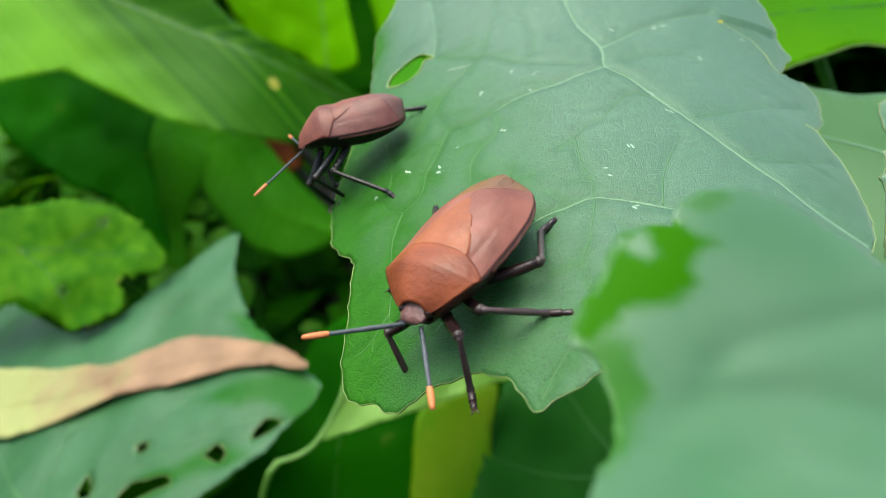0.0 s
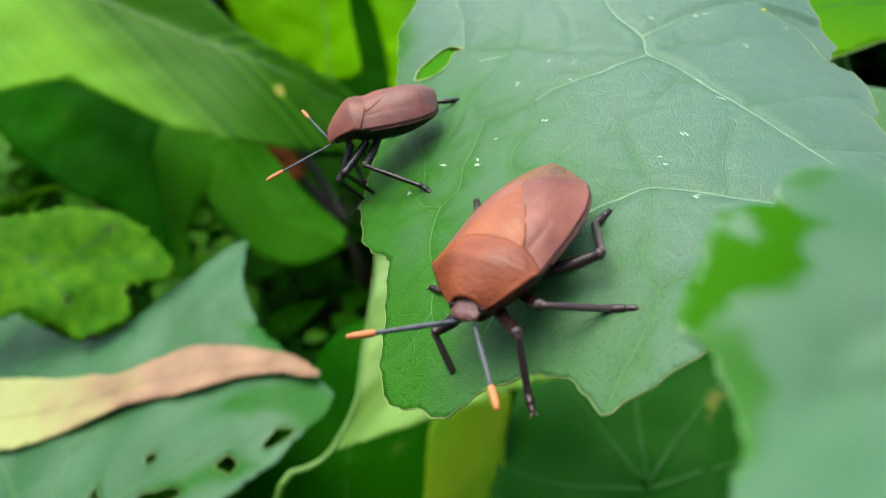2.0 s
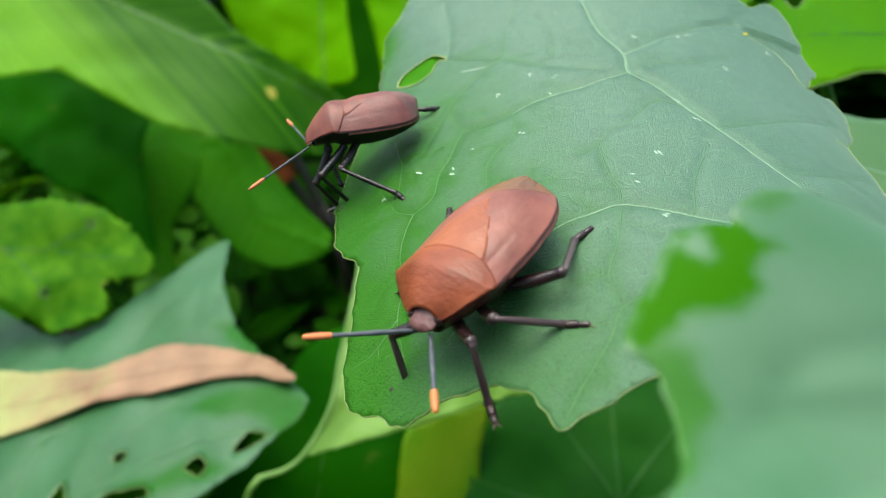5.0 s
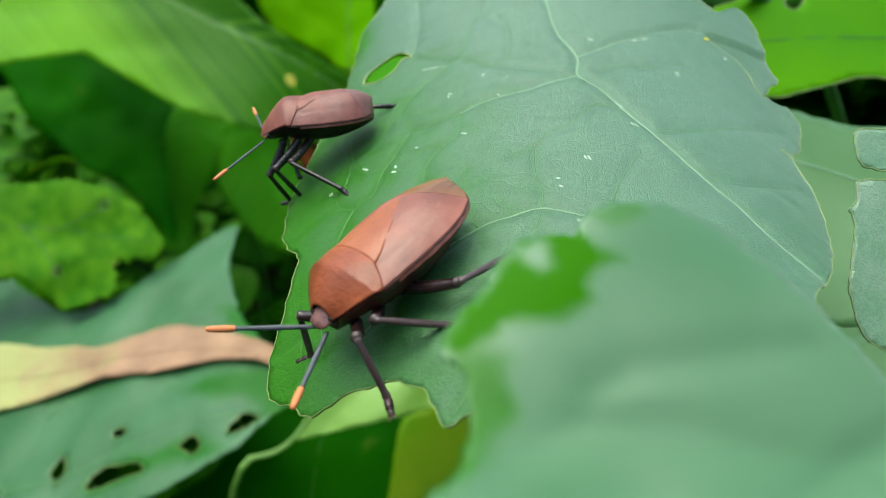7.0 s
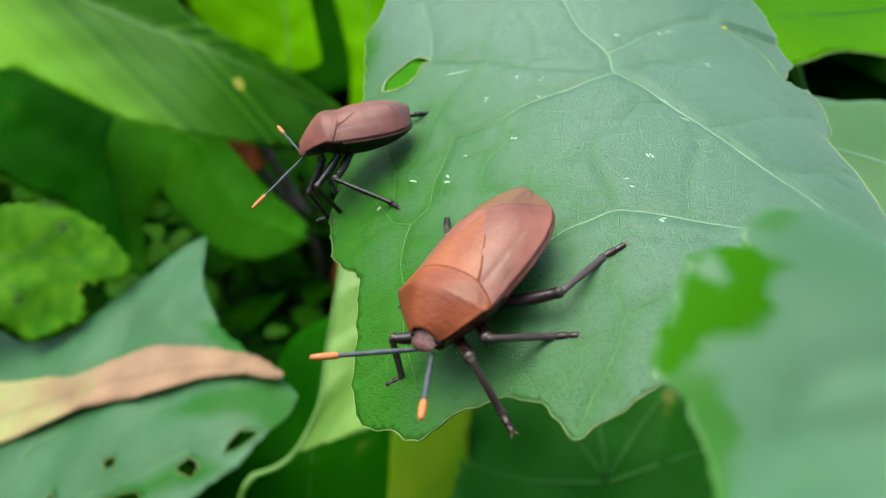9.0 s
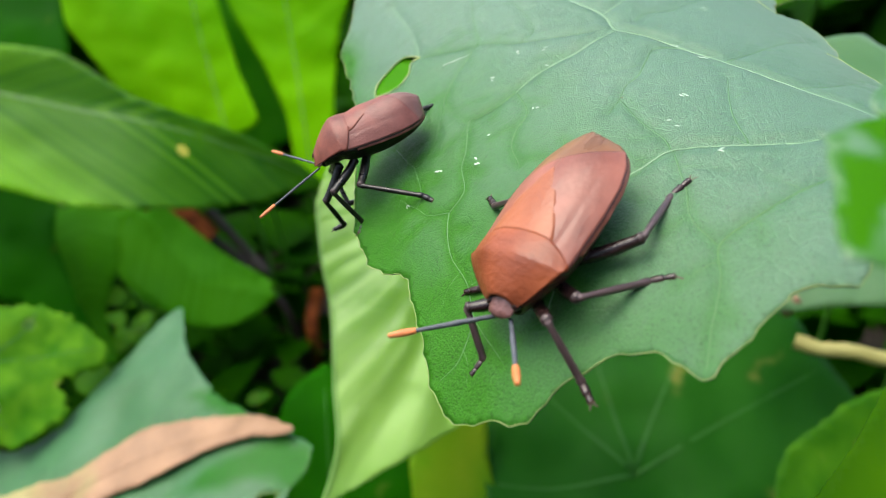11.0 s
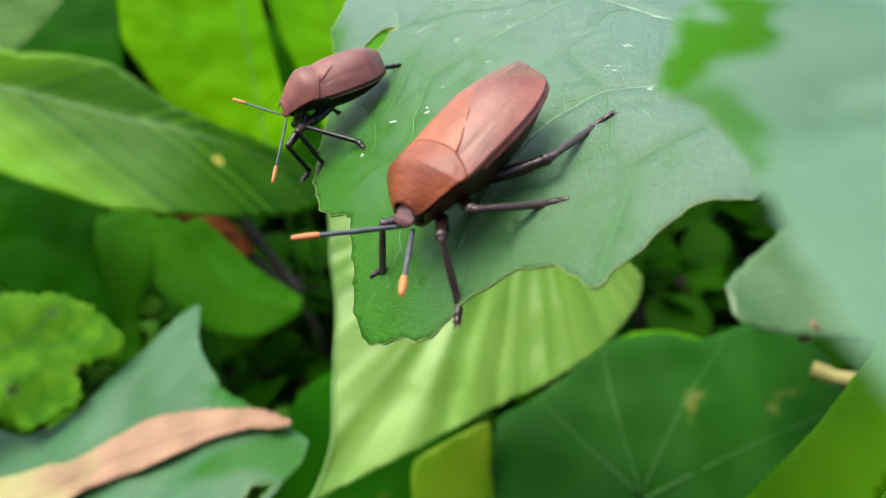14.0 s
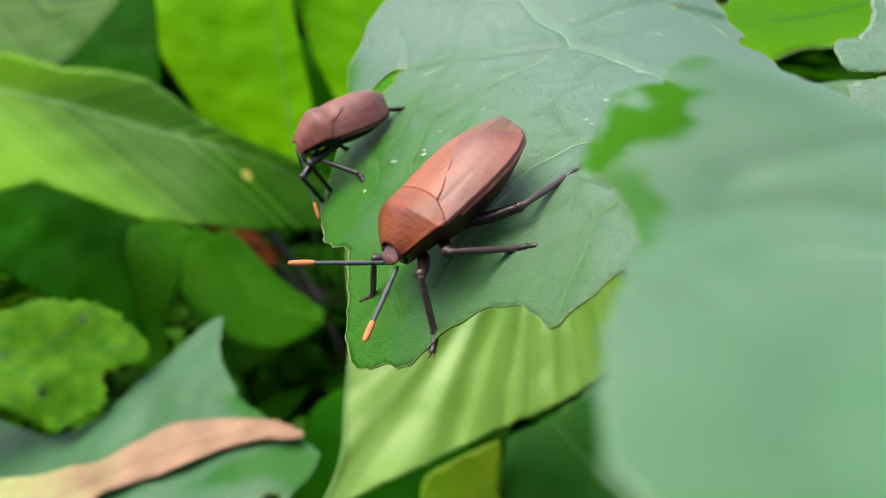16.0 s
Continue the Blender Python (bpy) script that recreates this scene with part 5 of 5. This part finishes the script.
    for sign in (-1, 1):
        def rim(a, b, sign=sign):
            y = (-2.5 - 15.0 * b) * s
            out = 0.16 * math.sin(math.pi * min(1.0, 0.12 + b)) ** 0.6
            w = profile_w(y, s, nose)
            notch = 0.03 * math.cos(b * 2 * math.pi * 6)
            return (sign * (w * 0.97 + (out + notch) * s * a), y, back_z(1, y, s, dome, nod, saddle, nose) - (0.12 + 0.55 * a) * s)

        thicken(part("body_margin", patch(rim, 4, 44), wing, bug, "pale flattened edge of the abdomen"), 0.2 * s * MM)

    def skull(a, b):
        ang = a * 2 * math.pi
        y = (3.3 + 2.6 * b - 4.8 * (1 - min(1.0, nose))) * s
        w = (2.3 - 1.0 * b - 0.8 * max(0, b - 0.88) / 0.12) * s * (1 + 0.10 * math.cos(4 * ang)) 
        h = (0.72 - 0.22 * b - 0.3 * max(0, b - 0.88) / 0.12) * s * (1 + 0.12 * math.cos(6 * ang + 0.6))
        return (w * math.cos(ang), y, (-1.15 - 0.85 * b - (nod - 0.6) * 1.05) * s + h * math.sin(ang))

    bm = patch(skull, 24, 14)
    bmesh.ops.holes_fill(bm, edges=[e for e in bm.edges if e.is_boundary], sides=60)
    bmesh.ops.recalc_face_normals(bm, faces=bm.faces)
    head = part("head", bm, head_mat, bug, "small wrinkled head")
    for sign in (-1, 1):
        bm = bmesh.new()
        bmesh.ops.create_uvsphere(bm, u_segments=14, v_segments=10, radius=0.62 * s * MM)
        bmesh.ops.translate(bm, verts=bm.verts, vec=Vector((sign * 1.75, 4.3 - 4.8 * (1 - min(1.0, nose)), -1.6 - (nod - 0.6) * 1.05)) * s * MM)
        part("eye", bm, M_EYE, head)
    return bug


def antenna(bug, base, length, s, rows):
    """Slate antenna with an orange tip; rows of seconds and a direction in the insect's space."""
    bm = limb(length * 0.76, (0.23 if s > 0.9 else 0.19) * s, (0.22 if s > 0.9 else 0.18) * s, 16)
    for v in bm.verts:
        t = v.co.z / (length * 0.76 * MM)
        k = 1 + 0.25 * math.exp(-((t - 0.48) / 0.03) ** 2) + 0.25 * math.exp(-((t - 0.98) / 0.03) ** 2)
        v.co.x *= k
        v.co.y *= k
    a = part("antenna", bm, M_ANT, bug, "slate-grey jointed antenna")
    tip = part("antenna_tip", limb(length * 0.24, 0.34 * s, 0.26 * s, 8), M_ORANGE, a, "orange end segment")
    tip.location = (0, 0, length * 0.76 * MM)
    return a, [(t, aim(base, Vector(base) + Vector(d))) for t, *d in rows]


def leg(bug, s, mat_, hip, femur, tibia, tarsus):
    f = part("femur", limb(femur, 0.62 * s, 0.52 * s, 18, 0.2, 0.25 * s), mat_, bug, "dark stout thigh")
    f.data.materials.append(M_KNEE)
    for poly in f.data.polygons:
        poly.material_index = 1 if poly.center.z > femur * 0.93 * MM else 0
    t = part("tibia", limb(tibia, 0.31 * s, 0.36 * s, 18, 0.3), M_SHIN if mat_ is M_LEG else mat_, f)
    foot = bmesh.new()
    for part_bm, off in ((limb(tarsus * 0.45, 0.36 * s, 0.42 * s, 8, 0.15), 0), (limb(tarsus * 0.35, 0.30 * s, 0.36 * s, 8, 0.15), tarsus * 0.45)):
        me = bpy.data.meshes.new("piece")
        part_bm.to_mesh(me)
        part_bm.free()
        n0 = len(foot.verts)
        foot.from_mesh(me)
        bpy.data.meshes.remove(me)
        foot.verts.ensure_lookup_table()
        for v in foot.verts[n0:]:
            v.co.z += off * MM
    for sg in (-1, 1):
        c = limb(tarsus * 0.26, 0.12 * s, 0.05 * s, 4)
        me = bpy.data.meshes.new("piece")
        c.to_mesh(me)
        c.free()
        n0 = len(foot.verts)
        foot.from_mesh(me)
        bpy.data.meshes.remove(me)
        foot.verts.ensure_lookup_table()
        for v in foot.verts[n0:]:
            v.co.x += sg * v.co.z * 0.6
            v.co.z += tarsus * 0.78 * MM
    tar = part("tarsus", foot, mat_, f, "small clawed foot")
    tar.data.materials.append(M_CLAW)
    for poly in tar.data.polygons:
        poly.material_index = 1 if poly.center.z > tarsus * 0.8 * MM else 0
    return f, t, tar


def leg_rows(body_rows, toes, hip, femur, tibia, tarsus, lift):
    """Rows for thigh, shin and foot that keep the toe on its spot of the leaf while the body shifts. lift: the knee's way out, in the insect's space."""
    out = [[], [], []]
    for t, m in body_rows:
        spots = sorted(toes)
        toe = None
        for (ta, *a), (tb, *b) in zip(spots, spots[1:]):
            if ta <= t <= tb:
                k = (t - ta) / (tb - ta) if tb > ta else 0
                toe = Vector(a).lerp(Vector(b), k)
        toe = toe if toe is not None else Vector(spots[0][1:] if t < spots[0][0] else spots[-1][1:])
        toe = (m.inverted() @ (toe * MM)) / MM
        h = Vector(hip)
        flat = Vector((toe.x - h.x, toe.y - h.y, 0)).normalized()
        ankle = toe - flat * tarsus * 0.9 + Vector((0, 0, 0.35))
        d = ankle - h
        dist = min(d.length, (femur + tibia) * 0.995)
        ankle = h + d.normalized() * dist
        a = (femur**2 - tibia**2 + dist**2) / (2 * dist)
        rise = math.sqrt(max(femur**2 - a * a, 0.0))
        bend = Vector(lift) - d.normalized() * Vector(lift).dot(d.normalized())
        knee = h + d.normalized() * a + bend.normalized() * rise
        mf, mt, ma = aim(h, knee), aim(knee, ankle), aim(ankle, toe)
        out[0].append((t, mf))
        out[1].append((t, mf.inverted() @ mt))
        out[2].append((t, mf.inverted() @ ma))
    return out


MOVES = []

BIG_ROWS = [(0, -1.55, 55.8, 249.5, -10.1, 18.75, 145.2), (4.2, -1.55, 55.8, 249.5, -10.1, 18.75, 145.2), (6.3, -2.9, 56.7, 247.9, -16.7, 21.8, 136.6), (9.2, -2.9, 56.7, 247.9, -16.7, 21.8, 136.6),
            (11.3, -3.05, 58.8, 247.0, -25.5, 17.9, 121.5), (12.6, -3.05, 58.8, 247.0, -25.5, 17.9, 121.5), (13.5, -3.5, 58.9, 247.6, -24.5, 15.5, 122), (14.2, -3.7, 58.9, 247.9, -23.9, 14.1, 122.2), (16, -3.7, 58.9, 247.9, -23.9, 14.1, 122.2)]
SMALL_ROWS = [(0, -18.69, 95.70, 244.92, -8, 8.67, 102.66), (4.2, -18.69, 95.70, 244.92, -8, 8.67, 102.66), (6.3, -18.18, 95.82, 244.94, -7, 12.97, 101.13), (9.2, -18.18, 95.82, 244.94, -7, 12.97, 101.13), (11.3, -17.88, 96.62, 244.66, -12, 4.22, 95), (13.5, -17.88, 96.62, 244.66, -12, 4.22, 95), (14.3, -17.41, 98.19, 244.03, -6.5, -3.74, 120), (16, -17.41, 98.19, 244.03, -6.5, -3.74, 120)]


def place_insect(bug, rows, s, leg_mat, legs, feelers, stout=1.0):
    body = [(t, mm_pose(*q)) for t, *q in rows]
    MOVES.append((bug, body))
    for hip, dims, lift, toes in legs:
        hip, dims = [c * s for c in hip], [c * s for c in dims]
        f, t, tar = leg(bug, s * stout, leg_mat, hip, *dims)
        for ob, r in zip((f, t, tar), leg_rows(body, toes, hip, *dims, lift)):
            MOVES.append((ob, r))
    for base, length, ant in feelers:
        a, r = antenna(bug, [c * s for c in base], length, s, ant)
        MOVES.append((a, r))


big = insect("large russet shield bug with orange-tipped antennae standing on the leaf", 1.0, M_SHELL, M_SCUT, M_WING, M_MEMB, M_RED, M_LEG, M_HEAD, M_ORANGE, deep=4.9, nose=0.9)
place_insect(big, BIG_ROWS, 1.0, M_LEG, [
    # the side towards the leaf's open part
    ((-2.0, 2.2, -3.8), (4.6, 7.2, 2.8), (-1, 0.5, 0.9), [(0, 3.2, 44.4, 240.6), (9.2, 3.9, 44.6, 241.1), (11.3, 0.2, 45.6, 239.0), (12.6, 0.4, 45.6, 239.0), (13.5, -1.6, 46.2, 237.9), (14.2, -2.7, 47.4, 237.2), (16, -2.7, 47.4, 237.2)]),
    ((-2.8, -0.6, -3.8), (4.8, 8.0, 3.2), (-0.8, 0.8, 0.6), [(0, 14.0, 51.9, 247.6), (4.2, 14.0, 51.9, 247.6), (6.3, 11.2, 52.6, 246.6), (12.6, 11.6, 52.2, 246.8), (14.2, 10.3, 53.2, 246.2), (16, 10.2, 53.0, 246.2)]),
    ((-3.2, -3.4, -3.6), (7.4, 8.4, 3.4), (-1, 0.6, 0.35), [(0, 13.7, 66.4, 249.1), (4.2, 13.7, 66.4, 249.1), (6.3, 17.6, 62.9, 250.1), (9.2, 18.0, 62.9, 250.2), (16, 17.9, 63.6, 250.2)]),
    # the side towards the leaf's edge
    ((2.0, 2.2, -3.8), (4.6, 6.2, 2.6), (1, 0.5, 0.9), [(0, -5.9, 51.3, 235.6), (4.2, -5.9, 51.3, 235.6), (6.3, -9.0, 56.3, 234.3), (12.6, -8.8, 56.3, 234.5), (13.4, -7.9, 55.3, 235.2), (14.2, -11.1, 62.6, 234.0), (16, -11.1, 62.6, 234.0)]),
    ((2.6, -0.6, -3.8), (4.4, 6.6, 2.8), (0.5, -0.8, 0.3), [(0, -7.0, 65.8, 237.9), (16, -7.0, 66.2, 237.9)]),
    ((3.0, -3.4, -3.6), (6.4, 8.0, 3.0), (0.5, -0.8, 0.3), [(0, -1.0, 76.5, 243.4), (16, -1.0, 76.5, 243.4)]),
], [
    ((0.9, 4.8, -2.8), 11.4, [(0, 7.8, 8.8, 5.0), (1.5, 8.3, 8.6, 4.5), (4.1, 8.4, 8.6, 5.0), (7, 4.5, 8.6, 6.7), (9, 6.8, 8.0, 6.0), (11.5, 6.4, 7.7, 5.5), (12.5, 6.3, 7.5, 5.7), (13.5, 4.5, 7.8, 5.4), (14.5, 4.7, 8.2, 6.3), (16, 4.4, 7.8, 6.9)]),
    ((-0.9, 5.0, -2.8), 10.0, [(0, -5.9, 7.6, -1.7), (1.5, -6.2, 7.2, -1.8), (3.5, -6.0, 7.4, 0.5), (4.1, -6.4, 7.1, 0.2), (7, -5.2, 8.2, 0.2), (9, -5.9, 7.5, 2.3), (11.5, -7.0, 6.3, 2.2), (12.5, -6.8, 6.9, 0.4), (13.5, -7.4, 6.7, -0.6), (14.5, -5.7, 7.8, 2.1), (16, -4.2, 8.9, -0.6)]),
])

small = insect("smaller dull brown shield bug at the edge of the lobed leaf", 0.74, M_SHELL2, M_SHELL2, M_WING2, M_MEMB2, M_BELLY, M_BLACKLEG, M_SHELL2, M_ORANGE, dome=4.1, nod=1.9, deep=4.6, saddle=0.4, nose=1.32)
place_insect(small, SMALL_ROWS, 0.74, M_BLACKLEG, [
    ((-2.2, 1.8, -4.2), (7.8, 8.4, 3.0), (-0.5, 1.0, 0.0), [(0, -18.4, 90.2, 232.2), (9.2, -20.2, 92.5, 231.0), (11.3, -21.2, 95, 230.4), (13.5, -21.2, 95, 230.4), (14.3, -18.1, 91.5, 232.4), (16, -18.1, 91.5, 232.4)]),
    ((-2.6, -1.4, -4.2), (8.0, 9.4, 3.2), (-0.5, 1.0, -0.1), [(0, -16.9, 90.4, 233.4), (9.2, -17.4, 89.2, 232.9), (13.5, -17.8, 88.9, 232.5), (14.3, -17.0, 92.5, 233.6), (16, -17.0, 92.5, 233.6)]),
    ((-2.6, -3.8, -4.2), (7.8, 12.6, 3.4), (-0.4, 1.0, -0.1), [(0, -6.9, 83.2, 240.0), (13.5, -6.9, 82.9, 240.0), (14.3, -10.2, 88.7, 238.2), (16, -10.2, 88.7, 238.2)]),
    ((2.2, 1.8, -4.2), (7.0, 8.0, 2.8), (1, 0.2, 0.3), [(0, -16.5, 97, 233.2), (16, -16.5, 98, 233.2)]),
    ((2.6, -1.4, -4.2), (7.0, 9.0, 3.0), (1, 0.2, 0.3), [(0, -12, 105, 237.4), (16, -12, 105, 237.4)]),
    ((2.6, -3.8, -4.2), (8.0, 11.0, 3.4), (1, -0.3, 0.4), [(0, -2.4, 103.3, 244.2), (16, -2.4, 103.3, 244.2)]),
], [
    ((-0.9, 5.6, -3.8), 11.0, [(0, -5.7, 7.3, -2.1), (1.5, -2.2, 10.2, -1.6), (3.5, -2.6, 8.3, -2.8), (4.1, -2.6, 8.3, -2.9), (7, -6.8, 6.3, -2.1), (8, -7.2, 5.4, -2.8), (9, -4.9, 7.5, -3.3), (11.5, -2.7, 10.3, -2), (12.5, -2.9, 10.6, -2.7), (13.5, -3.6, 10.3, -2.2), (14.5, -7, 1.5, -6.3), (16, -6.5, 2.1, -6.6)]),
    ((0.9, 5.6, -3.8), 9.8, [(0, 9.2, 2.1, -1.1), (1.5, 8.7, 3.2, 2.2), (3.5, 8.5, 2.8, 3.2), (4.1, 9, 2.9, 1), (7, 8.9, 2.3, 2.5), (8, 9.1, 1.9, 2), (9, 8.8, 2.7, 2.3), (11.5, 7.3, 5.9, 1.1), (12.5, 7.3, 6.1, 0.6), (13.5, 7.4, 5.9, 0.3), (14.0, 7.6, 4.6, 1.8), (14.5, 2, -1, -9), (16, 2, -1, -9)]),
], stout=1.22)


def motions():
    for ob, rows in MOVES:
        walk(ob, rows)


motions()
